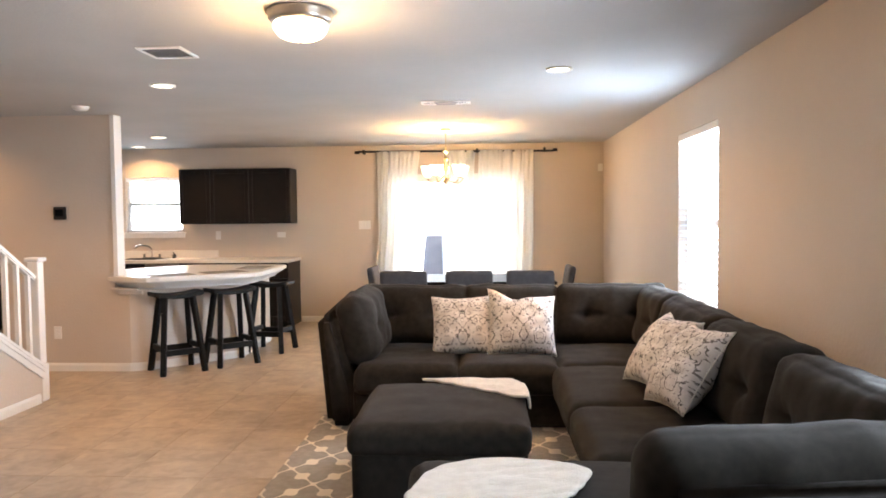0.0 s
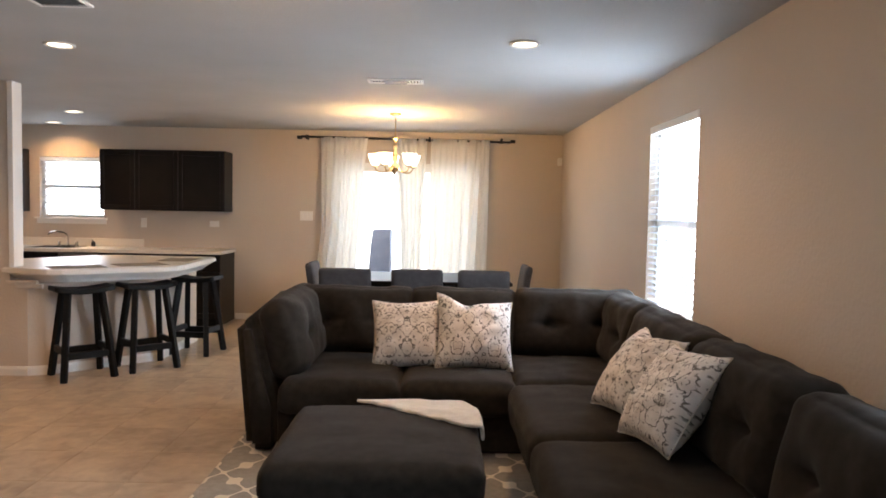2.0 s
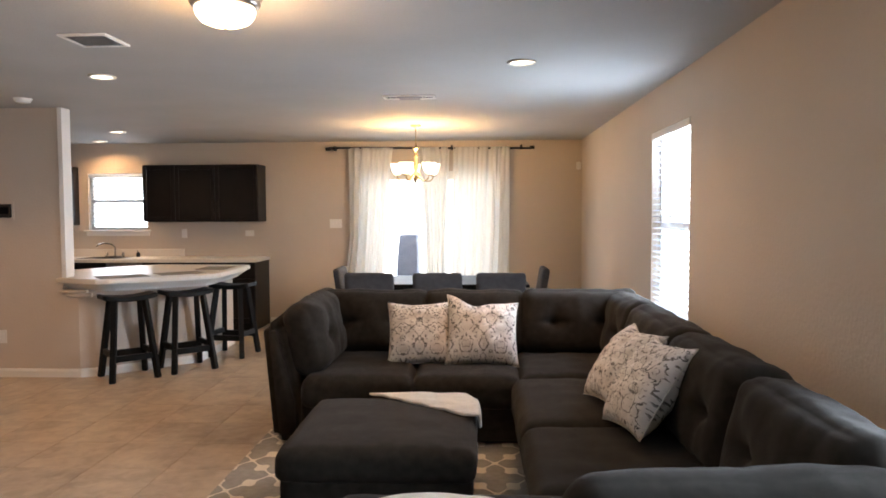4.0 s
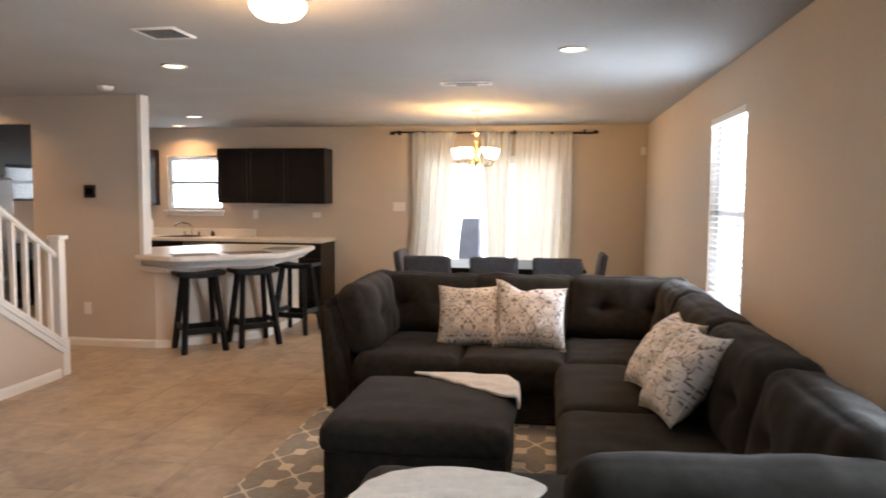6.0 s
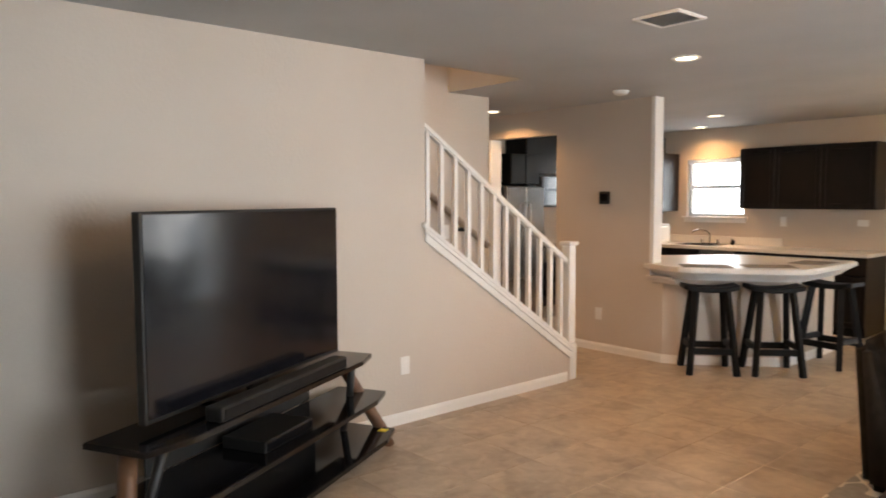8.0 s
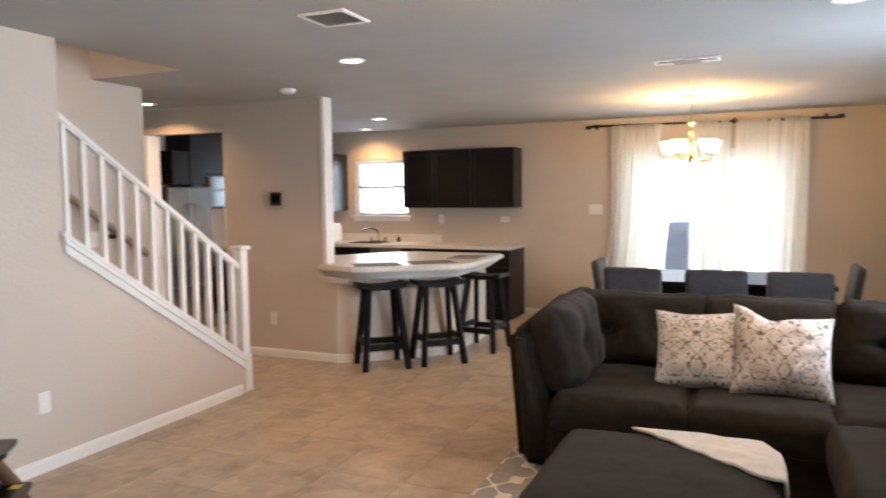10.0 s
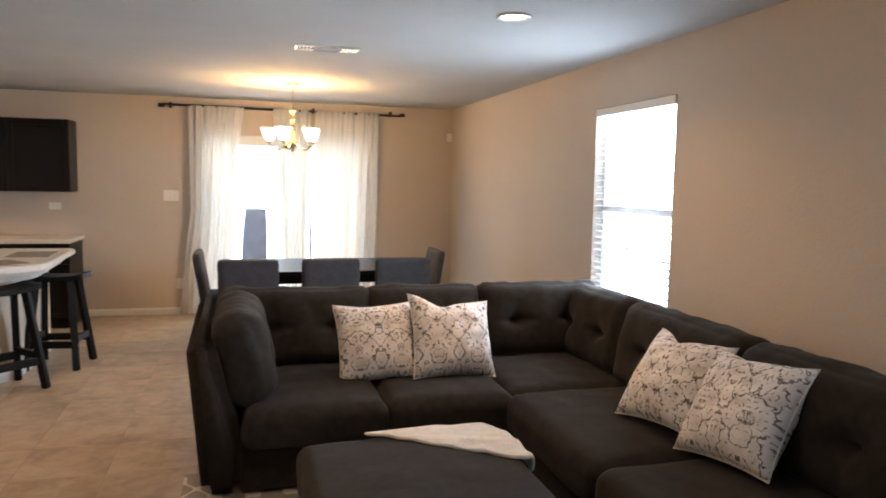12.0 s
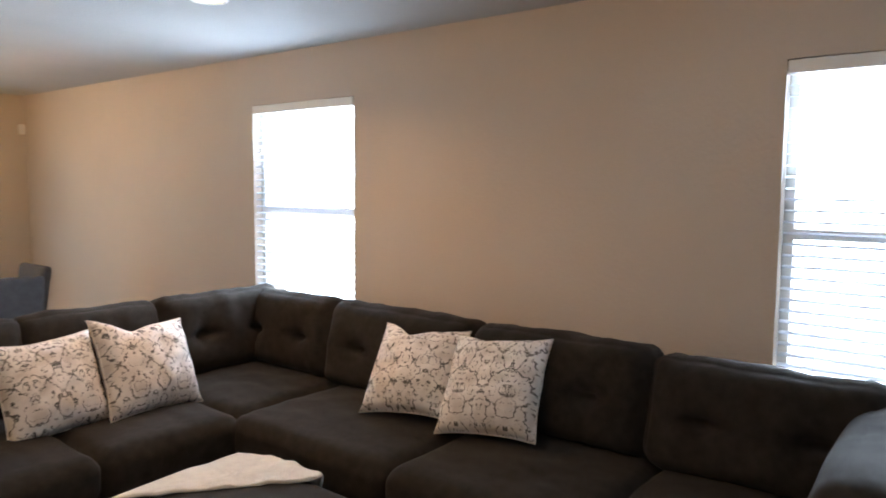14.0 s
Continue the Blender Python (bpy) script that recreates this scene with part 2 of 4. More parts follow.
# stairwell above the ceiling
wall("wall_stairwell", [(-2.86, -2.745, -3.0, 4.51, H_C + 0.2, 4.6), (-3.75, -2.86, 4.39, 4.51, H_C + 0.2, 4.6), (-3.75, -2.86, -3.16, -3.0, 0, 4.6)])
tagged(part("ceiling", box(-3.87, -2.745, -3.16, 4.51, 4.6, 4.7), M_CEIL), "off-white stairwell ceiling, dimmed in its colour", "ceiling", kind="structure")


def rug_material():
    m = mat("trellis_rug", (0.30, 0.28, 0.25), 1.0, color2=(0.36, 0.34, 0.31), scale=25, bump=0.6, bscale=220)
    nt = m.node_tree
    b = nt.nodes["Principled BSDF"]
    base = b.inputs["Base Color"].links[0].from_socket

    def op(kind, x, y=None):
        n = nt.nodes.new("ShaderNodeMath")
        n.operation = kind
        for i, v in enumerate((x, y)):
            if v is None:
                continue
            if isinstance(v, (int, float)):
                n.inputs[i].default_value = v
            else:
                nt.links.new(v, n.inputs[i])
        return n.outputs[0]

    tc = nt.nodes.new("ShaderNodeTexCoord")
    sep = nt.nodes.new("ShaderNodeSeparateXYZ")
    nt.links.new(tc.outputs["Object"], sep.inputs[0])
    px = op("MULTIPLY", sep.outputs[0], 2 * math.pi / 0.36)
    py = op("MULTIPLY", sep.outputs[1], 2 * math.pi / 0.46)
    wave = op("ADD", op("COSINE", px), op("COSINE", py))
    bumps = op("MULTIPLY", op("ADD", op("COSINE", op("MULTIPLY", px, 3)), op("COSINE", op("MULTIPLY", py, 3))), 0.42)
    d = op("ABSOLUTE", op("ADD", wave, bumps))
    line = op("LESS_THAN", d, 0.20)
    mix = nt.nodes.new("ShaderNodeMix")
    mix.data_type = "RGBA"
    nt.links.new(line, mix.inputs[0])
    nt.links.new(base, mix.inputs[6])
    mix.inputs[7].default_value = (0.74, 0.68, 0.58, 1)
    nt.links.new(mix.outputs[2], b.inputs["Base Color"])
    return m


def print_material():
    """White cotton with a broken, mirrored reptile print in taupe and black."""
    m = mat("printed_cotton", (0.80, 0.77, 0.74), 0.9, color2=(0.58, 0.53, 0.49), scale=13, bump=0.3, bscale=300)
    nt = m.node_tree
    b = nt.nodes["Principled BSDF"]
    base = b.inputs["Base Color"].links[0].from_socket
    tc = nt.nodes.new("ShaderNodeTexCoord")
    sep = nt.nodes.new("ShaderNodeSeparateXYZ")
    nt.links.new(tc.outputs["Object"], sep.inputs[0])

    def op(kind, x, y=None):
        n = nt.nodes.new("ShaderNodeMath")
        n.operation = kind
        for i, v in enumerate((x, y)):
            if v is None:
                continue
            if isinstance(v, (int, float)):
                n.inputs[i].default_value = v
            else:
                nt.links.new(v, n.inputs[i])
        return n.outputs[0]

    def speckle(vec, scale, detail):
        n = nt.nodes.new("ShaderNodeTexNoise")
        n.inputs["Scale"].default_value, n.inputs["Detail"].default_value = scale, detail
        nt.links.new(vec, n.inputs["Vector"])
        return n.outputs["Fac"]

    def span(x, a, b):
        n = nt.nodes.new("ShaderNodeMapRange")
        n.inputs["From Min"].default_value, n.inputs["From Max"].default_value = a, b
        nt.links.new(x, n.inputs["Value"])
        return n.outputs[0]

    # the print mirrors about upright axes 0.115 m apart
    fold = op("PINGPONG", sep.outputs[0], 0.115)
    comb = nt.nodes.new("ShaderNodeCombineXYZ")
    oi = nt.nodes.new("ShaderNodeObjectInfo")
    nt.links.new(fold, comb.inputs[0])
    nt.links.new(sep.outputs[1], comb.inputs[1])
    nt.links.new(oi.outputs["Random"], comb.inputs[2])
    vec = comb.outputs[0]
    wob = op("ADD", op("MULTIPLY", op("SUBTRACT", speckle(vec, 20, 1), 0.5), 4.4), op("MULTIPLY", op("SUBTRACT", speckle(vec, 75, 2), 0.5), 2.6))
    px = op("MULTIPLY", fold, 2 * math.pi / 0.100)
    py = op("MULTIPLY", sep.outputs[1], 2 * math.pi / 0.120)
    net = op("ABSOLUTE", op("ADD", op("ADD", op("COSINE", px), op("COSINE", py)), wob))
    lines = op("SUBTRACT", 1.0, span(net, 0.16, 0.36))
    eye = op("ABSOLUTE", op("SUBTRACT", op("ABSOLUTE", op("ADD", op("ADD", op("COSINE", px), op("COSINE", py)), op("MULTIPLY", wob, 0.5))), 1.55))
    marks = op("MULTIPLY", op("SUBTRACT", 1.0, span(eye, 0.04, 0.20)), span(speckle(vec, 46, 2), 0.45, 0.53))
    worn = span(speckle(vec, 30, 3), 0.38, 0.48)
    inked = op("MAXIMUM", op("MULTIPLY", lines, worn), marks)
    ink = nt.nodes.new("ShaderNodeValToRGB")
    ink.color_ramp.elements[0].position, ink.color_ramp.elements[1].position = 0.40, 0.56
    ink.color_ramp.elements[0].color, ink.color_ramp.elements[1].color = (0.10, 0.08, 0.065, 1), (0.018, 0.018, 0.02, 1)
    nt.links.new(speckle(vec, 15, 2), ink.inputs["Fac"])
    mix = nt.nodes.new("ShaderNodeMix")
    mix.data_type = "RGBA"
    nt.links.new(op("MULTIPLY", inked, 0.88), mix.inputs[0])
    nt.links.new(base, mix.inputs[6])
    nt.links.new(ink.outputs["Color"], mix.inputs[7])
    nt.links.new(mix.outputs[2], b.inputs["Base Color"])
    return m


def sheer_material():
    m = mat("sheer_curtain", (0.90, 0.88, 0.84), 0.9, color2=(0.86, 0.84, 0.79), scale=9, bump=0.1, bscale=500)
    nt = m.node_tree
    b = nt.nodes["Principled BSDF"]
    out = nt.nodes["Material Output"]
    tr = nt.nodes.new("ShaderNodeBsdfTranslucent")
    tr.inputs["Color"].default_value = (0.94, 0.92, 0.88, 1)
    tp = nt.nodes.new("ShaderNodeBsdfTransparent")
    mx, mx2 = nt.nodes.new("ShaderNodeMixShader"), nt.nodes.new("ShaderNodeMixShader")
    mx.inputs[0].default_value, mx2.inputs[0].default_value = 0.52, 0.05
    nt.links.new(b.outputs[0], mx.inputs[1])
    nt.links.new(tr.outputs[0], mx.inputs[2])
    nt.links.new(mx.outputs[0], mx2.inputs[1])
    nt.links.new(tp.outputs[0], mx2.inputs[2])
    nt.links.new(mx2.outputs[0], out.inputs["Surface"])
    return m


def glass_material():
    m = bpy.data.materials.new("window_glass")
    m.use_nodes = True
    b = m.node_tree.nodes["Principled BSDF"]
    b.inputs["Transmission Weight"].default_value = 1.0
    b.inputs["Roughness"].default_value = 0.0
    b.inputs["IOR"].default_value = 1.45
    return m


M_RUG, M_PRINT, M_SHEER, M_GLASS = rug_material(), print_material(), sheer_material(), glass_material()
M_BLIND = mat("blind_vinyl", (0.80, 0.81, 0.82), 0.5)
bt = M_BLIND.node_tree
tl = bt.nodes.new("ShaderNodeBsdfTranslucent")
tl.inputs["Color"].default_value = (0.80, 0.84, 0.90, 1)
mxs = bt.nodes.new("ShaderNodeMixShader")
mxs.inputs[0].default_value = 0.62
bt.links.new(bt.nodes["Principled BSDF"].outputs[0], mxs.inputs[1])
bt.links.new(tl.outputs[0], mxs.inputs[2])
bt.links.new(mxs.outputs[0], bt.nodes["Material Output"].inputs["Surface"])
M_BRASS = mat("antique_brass", (0.58, 0.46, 0.28), 0.34, 1.0, color2=(0.40, 0.31, 0.18), scale=20)
M_PATIO = mat("concrete", (0.50, 0.48, 0.45), 0.9, color2=(0.58, 0.56, 0.52), scale=3, bump=0.2)
M_COVER = mat("grill_cover", (0.30, 0.35, 0.50), 0.6, color2=(0.40, 0.46, 0.62), scale=8, bump=0.3, bscale=20)
M_MAT = mat("woven_placemat", (0.22, 0.19, 0.16), 0.9, color2=(0.30, 0.27, 0.23), scale=90, bump=0.6, bscale=250)
M_STAIR = mat("stair_carpet", (0.42, 0.36, 0.29), 1.0, color2=(0.48, 0.41, 0.33), scale=60, bump=0.6, bscale=200)
M_LOUVRE = mat("grey_louvre", (0.17, 0.16, 0.15), 0.5)
M_GREYPLATE = mat("grey_vent_plate", (0.21, 0.22, 0.25), 0.7, color2=(0.25, 0.26, 0.29), scale=12)
M_DARKPLATE = mat("painted_duct_shade", (0.05, 0.05, 0.05), 0.8)
M_YELLOW = mat("yellow_label", (0.75, 0.60, 0.05), 0.5)

# ---- outdoors ----
tagged(part("ground", box(-400, 400, -400, 400, -0.25, -0.13), M_PATIO), "pale sunlit concrete ground around the house", "ground", kind="structure")
# added glowing sheets that burn out the view through windows and patio door
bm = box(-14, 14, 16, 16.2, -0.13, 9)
tagged(part("backdrop", bm, M_BACK), "plain glowing sheet added to whiten the view of the back yard", "backdrop", kind="structure")
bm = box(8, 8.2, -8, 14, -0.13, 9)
tagged(part("backdrop", bm, M_BACK), "plain glowing sheet added to whiten the view of the side yard", "backdrop", kind="structure")
tagged(part("roof", box(-6.2, 3.0, -3.6, 9.7, 4.7, 4.85), M_PATIO), "plain flat roof slab over the house", "roof", kind="structure")

grill = empty("covered_grill", 0.03, 9.95, -0.13)
bm = bmesh.new()
bmesh.ops.create_cube(bm, size=1)
bmesh.ops.subdivide_edges(bm, edges=list(bm.edges), cuts=9, use_grid_fill=True)
for v in bm.verts:
    k = v.co.z + 0.5
    v.co.x *= 0.29 * (1.0 - 0.14 * max(0, k - 0.72) / 0.28)
    v.co.y *= 0.55 * (1.0 - 0.3 * max(0, k - 0.72) / 0.28)
    v.co.x += 0.012 * math.sin(v.co.y * 40) * (1 - k) + 0.05 * max(0, k - 0.6)
    v.co.z = k * 1.30
part("cover", bm, M_COVER, grill, smooth=True)
part("hem", box(-0.155, 0.155, -0.28, 0.28, 0.0, 0.03), M_COVER, grill)
tagged(grill, "barbecue grill under a blue-grey fabric cover on the patio", "grill")
pole = empty("patio_pole", 0.77, 10.3, -0.13)
part("shaft", bar((0, 0, 0.03), (0, 0, 1.22), 0.035, round_=10), M_ROD, pole)
part("foot", bar((0, 0, 0), (0, 0, 0.03), 0.3, round_=20), M_ROD, pole)
tagged(pole, "thin dark metal pole standing on the patio", "pole")


# ---- windows and doors ----
def blind_slats(win, along, y0, y1, x, z0, z1, tilt=-7, pitch=0.046):
    """Horizontal slats across an opening; along is the axis the window runs on."""
    n = int((z1 - z0) / pitch)
    c = (y0 + y1) / 2
    w = (y1 - y0) / 2 - 0.012
    first = None
    for i in range(n):
        z = z1 - pitch * (i + 0.5)
        if first is None:
            bm = bmesh.new()
            vs = [bm.verts.new((dx, s * w, dz)) for s in (-1, 1) for dx, dz in ((-0.022, 0.0), (0, 0.004), (0.022, 0.0), (0.022, -0.003), (0, 0.001), (-0.022, -0.003))]
            for k in range(6):
                bm.faces.new((vs[k], vs[(k + 1) % 6], vs[6 + (k + 1) % 6], vs[6 + k]))
            bm.faces.new(vs[:6])
            bm.faces.new(vs[6:])
            ob = part("slat", bm, M_BLIND, win)
            first = ob
        else:
            ob = new("slat", first.data)
            ob.parent = win
        if along == "y":
            ob.matrix_basis = pose(x, c, z, 0, tilt, 0)
        else:
            ob.matrix_basis = pose(c, x, z, 0, 0, 90) @ pose(0, 0, 0, 0, tilt, 0)


def side_window(name, y0, y1, z0, z1):
    win = empty(name)
    mid = (z0 + z1) / 2 + 0.005
    X = 2.47
    bm = bmesh.new()
    for b in ((X, X + 0.06, y0, y0 + 0.04, z0, z1), (X, X + 0.06, y1 - 0.04, y1, z0, z1), (X, X + 0.06, y0 + 0.04, y1 - 0.04, z1 - 0.04, z1), (X, X + 0.06, y0 + 0.04, y1 - 0.04, z0, z0 + 0.04)):
        box(*b, bm=bm)
    part("window_frame", bm, M_WHITE, win)
    part("meeting_rail", box(X - 0.012, X + 0.05, y0 + 0.04, y1 - 0.04, mid - 0.022, mid + 0.022, 0.004), M_WHITE, win)
    for a, b in ((z0 + 0.04, mid - 0.022), (mid + 0.022, z1 - 0.04)):
        g = part("pane", box(X + 0.03, X + 0.036, y0 + 0.04, y1 - 0.04, a, b), M_GLASS, win)
        g.visible_shadow = False
    part("window_sill", box(2.375, X, y0 - 0.0, y1 + 0.0, z0 - 0.0, z0 + 0.018, 0.004), M_WHITE, win)
    part("headrail", box(2.392, 2.45, y0 + 0.004, y1 - 0.004, z1 - 0.06, z1 - 0.004, 0.006), M_WHITE, win, "white blind valance")
    part("bottom_rail", box(2.412, 2.442, y0 + 0.012, y1 - 0.012, z0 + 0.02, z0 + 0.04, 0.004), M_BLIND, win)
    blind_slats(win, "y", y0, y1, 2.428, z0 + 0.04, z1 - 0.08)
    for yy in (y0 + 0.15, y1 - 0.15):
        part("cord", bar((2.405, yy, z0 + 0.03), (2.405, yy, z1 - 0.07), 0.003, round_=5), M_BLIND, win)
    tagged(win, "single-hung window with white open horizontal blinds", "window", kind="structure")


side_window("window_1", *W1)
side_window("window_2", *W2)
win = empty("window_3")
bm = bmesh.new()
Y = 9.27
for b in ((WK[0], WK[0] + 0.035, Y, Y + 0.06, WK[2], WK[3]), (WK[1] - 0.035, WK[1], Y, Y + 0.06, WK[2], WK[3]), (WK[0] + 0.035, WK[1] - 0.035, Y, Y + 0.06, WK[3] - 0.035, WK[3]), (WK[0] + 0.035, WK[1] - 0.035, Y, Y + 0.06, WK[2], WK[2] + 0.035)):
    box(*b, bm=bm)
part("window_frame", bm, M_WHITE, win)
part("meeting_rail", box(WK[0] + 0.035, WK[1] - 0.035, Y - 0.01, Y + 0.05, 1.645, 1.685), M_WHITE, win)
g = part("pane", box(WK[0] + 0.035, WK[1] - 0.035, Y + 0.03, Y + 0.036, WK[2] + 0.035, WK[3] - 0.035), M_GLASS, win)
g.visible_shadow = False
part("window_sill", box(WK[0] - 0.05, WK[1] + 0.05, 9.15, Y, WK[2] - 0.022, WK[2], 0.005), M_WHITE, win)
part("apron", box(WK[0] - 0.03, WK[1] + 0.03, 9.186, 9.2, WK[2] - 0.08, WK[2] - 0.022), M_WHITE, win)
part("headrail", box(WK[0] + 0.004, WK[1] - 0.004, 9.205, 9.255, WK[3] - 0.06, WK[3] - 0.004), M_BLIND, win)
blind_slats(win, "x", WK[0], WK[1], 9.232, WK[2] + 0.02, WK[3] - 0.06)
tagged(win, "small kitchen window over the sink with white blinds", "window", kind="structure")

door = empty("door_1")
bm = bmesh.new()
for b in ((SL[0], SL[0] + 0.04, 9.24, 9.34, 0, SL[3]), (SL[1] - 0.04, SL[1], 9.24, 9.34, 0, SL[3]), (SL[0] + 0.04, SL[1] - 0.04, 9.24, 9.34, SL[3] - 0.04, SL[3]), (SL[0] + 0.04, SL[1] - 0.04, 9.24, 9.34, 0, 0.03)):
    box(*b, bm=bm)
part("door_frame", bm, M_WHITE, door)
for a, b, yy in ((SL[0] + 0.04, 0.435, 9.25), (0.375, SL[1] - 0.04, 9.30)):
    bm = bmesh.new()
    for q in ((a, a + 0.06, yy, yy + 0.03, 0.03, 2.0), (b - 0.06, b, yy, yy + 0.03, 0.03, 2.0), (a + 0.06, b - 0.06, yy, yy + 0.03, 1.93, 2.0), (a + 0.06, b - 0.06, yy, yy + 0.03, 0.03, 0.13)):
        box(*q, bm=bm)
    leaf = part("sliding_panel", bm, M_WHITE, door)
    g = part("pane", box(a + 0.06, b - 0.06, yy + 0.012, yy + 0.018, 0.13, 1.93), M_GLASS, leaf)
    g.visible_shadow = False
part("door_handle", box(0.40, 0.42, 9.215, 9.25, 0.92, 1.12, 0.006), M_ROD, door)
tagged(door, "closed white sliding glass patio door", "door", kind="structure")

# curtain rod and curtains
rod = empty("curtain_rod", 0, 9.1, 2.335)
part("pole", bar((-0.93, 0, 0.012), (1.72, 0, -0.012), 0.026, round_=12), M_ROD, rod)
for x in (-0.95, 1.74):
    part("finial", bar((x - 0.03, 0, 0), (x + 0.03, 0, 0), 0.042, round_=12), M_ROD, rod)
for x in (-0.86, 0.69, 1.60):
    part("bracket", box(x - 0.012, x + 0.012, -0.02, 0.1, -0.02, 0.035), M_ROD, rod)
tagged(rod, "black iron curtain rod with brackets above the patio door", "curtain rod")


def curtain(name, top, mid, bot, label, folds, seed):
    """A hanging panel: x spans at the rod, half-way and at the floor."""
    bm = bmesh.new()
    nu, nv = 90, 24
    rows = []
    for j in range(nv + 1):
        s = j / nv
        z = 2.345 - s * 2.32
        if s < 0.5:
            a, b = [top[i] + (mid[i] - top[i]) * (s / 0.5) ** 0.8 for i in (0, 1)]
        else:
            a, b = [mid[i] + (bot[i] - mid[i]) * ((s - 0.5) / 0.5) for i in (0, 1)]
        row = []
        for i in range(nu + 1):
            u = i / nu
            ph = folds * 2 * math.pi * u + 0.8 * math.sin(3.1 * u + seed + s * 1.5)
            amp = (0.022 + 0.018 * s) * (0.6 + 0.4 * math.sin(7 * u + seed))
            row.append(bm.verts.new((a + (b - a) * u + 0.008 * math.sin(ph * 0.5 + seed), 9.075 + amp * math.sin(ph) + 0.01 * math.sin(ph * 2.3 + 4 * s), z)))
        rows.append(row)
    for p, q in zip(rows, rows[1:]):
        for i in range(nu):
            bm.faces.new((p[i], p[i + 1], q[i + 1], q[i]))
    c = part(name, bm, M_SHEER, smooth=True)
    sol = c.modifiers.new("thickness", "SOLIDIFY")
    sol.thickness = 0.0015
    return tagged(c, label, "curtain", group="patio door curtains")


curtain("curtain", (-0.68, -0.09), (-0.67, -0.20), (-0.80, -0.27), "cream sheer curtain panel gathered at the patio door's edge", 4.3, 0.3)
curtain("curtain", (0.22, 0.67), (0.33, 0.62), (0.36, 0.60), "cream sheer curtain panel bunched at the patio door's middle", 3.4, 1.7)
curtain("curtain", (0.71, 1.445), (0.69, 1.44), (0.67, 1.42), "cream sheer curtain panel spread over the glass", 5.2, 2.9)


# ---- trim ----
def base_board(x0, y0, x1, y1, h=0.078, t=0.014):
    """A board along a wall face; the room is on the left of the way from first to last point."""
    d = Vector((x1 - x0, y1 - y0, 0))
    n = Vector((-d.y, d.x, 0)).normalized()
    bm = bmesh.new()
    prof = ((0, 0), (t, 0), (t, h * 0.72), (t * 0.45, h), (0, h))
    ends = []
    for p in (Vector((x0, y0, 0)), Vector((x1, y1, 0))):
        ends.append([bm.verts.new(p + n * a + Vector((0, 0, b))) for a, b in prof])
    for i in range(5):
        bm.faces.new((ends[0][i], ends[0][(i + 1) % 5], ends[1][(i + 1) % 5], ends[1][i]))
    bm.faces.new(ends[0][::-1])
    bm.faces.new(ends[1])
    return tagged(part("baseboard", bm, M_WHITE), "white painted wooden baseboard", "baseboard", kind="structure")


base_board(2.4, -3, 2.4, 9.2)
base_board(2.386, 9.2, 1.45, 9.2)
base_board(-0.58, 9.2, -1.78, 9.2)
base_board(-2.745, 4.80, -2.745, -3)
base_board(-2.60, 5.98, -3.87, 5.98)
base_board(-4.83, 5.98, -5.6, 5.98)

# ---- stair ----
def slope(y):
    return 1.30 + (0.245 - 1.30) * (y - 3.30) / (4.88 - 3.30)


stair = empty("staircase")
bm = bmesh.new()
lo = [(-2.745, 3.30, 0), (-2.745, 4.84, 0), (-2.745, 4.84, slope(4.84)), (-2.745, 3.30, slope(3.30))]
a = [bm.verts.new(p) for p in lo]
b = [bm.verts.new((-2.86, p[1], p[2])) for p in lo]
bm.faces.new(a)
bm.faces.new(b[::-1])
for i in range(4):
    bm.faces.new((a[i], a[(i + 1) % 4], b[(i + 1) % 4], b[i]))
part("stringer_wall", bm, M_WALL, stair, "beige plaster wall under the stair rail")


def slant(x0, x1, ya, yb, dz0, dz1, name, bevel=0.004):
    """A board that follows the stair's slope between two heights over it."""
    bm = bmesh.new()
    ends = []
    for y in (ya, yb):
        ends.append([bm.verts.new((x, y, slope(y) + dz)) for x, dz in ((x0, dz0), (x1, dz0), (x1, dz1), (x0, dz1))])
    for i in range(4):
        bm.faces.new((ends[0][i], ends[0][(i + 1) % 4], ends[1][(i + 1) % 4], ends[1][i]))
    bm.faces.new(ends[0][::-1])
    bm.faces.new(ends[1])
    bmesh.ops.bevel(bm, geom=list(bm.edges), offset=bevel, segments=2, affect="EDGES")
    return part(name, bm, M_WHITE, stair)


slant(-2.87, -2.715, 3.27, 4.84, 0.0, 0.034, "cap")
slant(-2.745, -2.728, 3.29, 4.84, -0.085, 0.0, "skirt_board")
slant(-2.728, -2.716, 3.28, 4.84, -0.03, 0.0, "moulding", 0.003)
slant(-2.832, -2.772, 3.30, 4.85, 0.70, 0.75, "handrail", 0.010)
NB = 12
for i in range(NB):
    y = 3.36 + i * (4.78 - 3.36) / (NB - 1)
    part("baluster", box(-2.818, -2.786, y - 0.016, y + 0.016, slope(y) + 0.03, slope(y) + 0.715), M_WHITE, stair)
bm = box(-2.856, -2.746, 4.84, 4.935, 0.0, 0.30, 0.006)
part("newel_base", bm, M_WHITE, stair)
newel = part("newel_post", box(-2.846, -2.756, 4.845, 4.925, 0.30, 1.12, 0.008), M_WHITE, stair)
part("newel_cap", box(-2.862, -2.740, 4.83, 4.945, 1.12, 1.155, 0.01), M_WHITE, newel)
for i in range(15):
    y1 = 4.80 - i * 0.262
    part("tread", box(-3.75, -2.862, y1 - 0.285, y1, i * 0.175 + 0.003, (i + 1) * 0.175, 0.012), M_STAIR, stair, "carpeted beige step")
tagged(stair, "white painted stair rail with square balusters and newel", "staircase")
rail = empty("wall_handrail")
part("rail", sweep([(-3.68, 4.80, 1.08), (-3.68, 3.0, 2.29), (-3.68, 1.6, 3.22)], 0.030, 10), M_RAIL, rail)
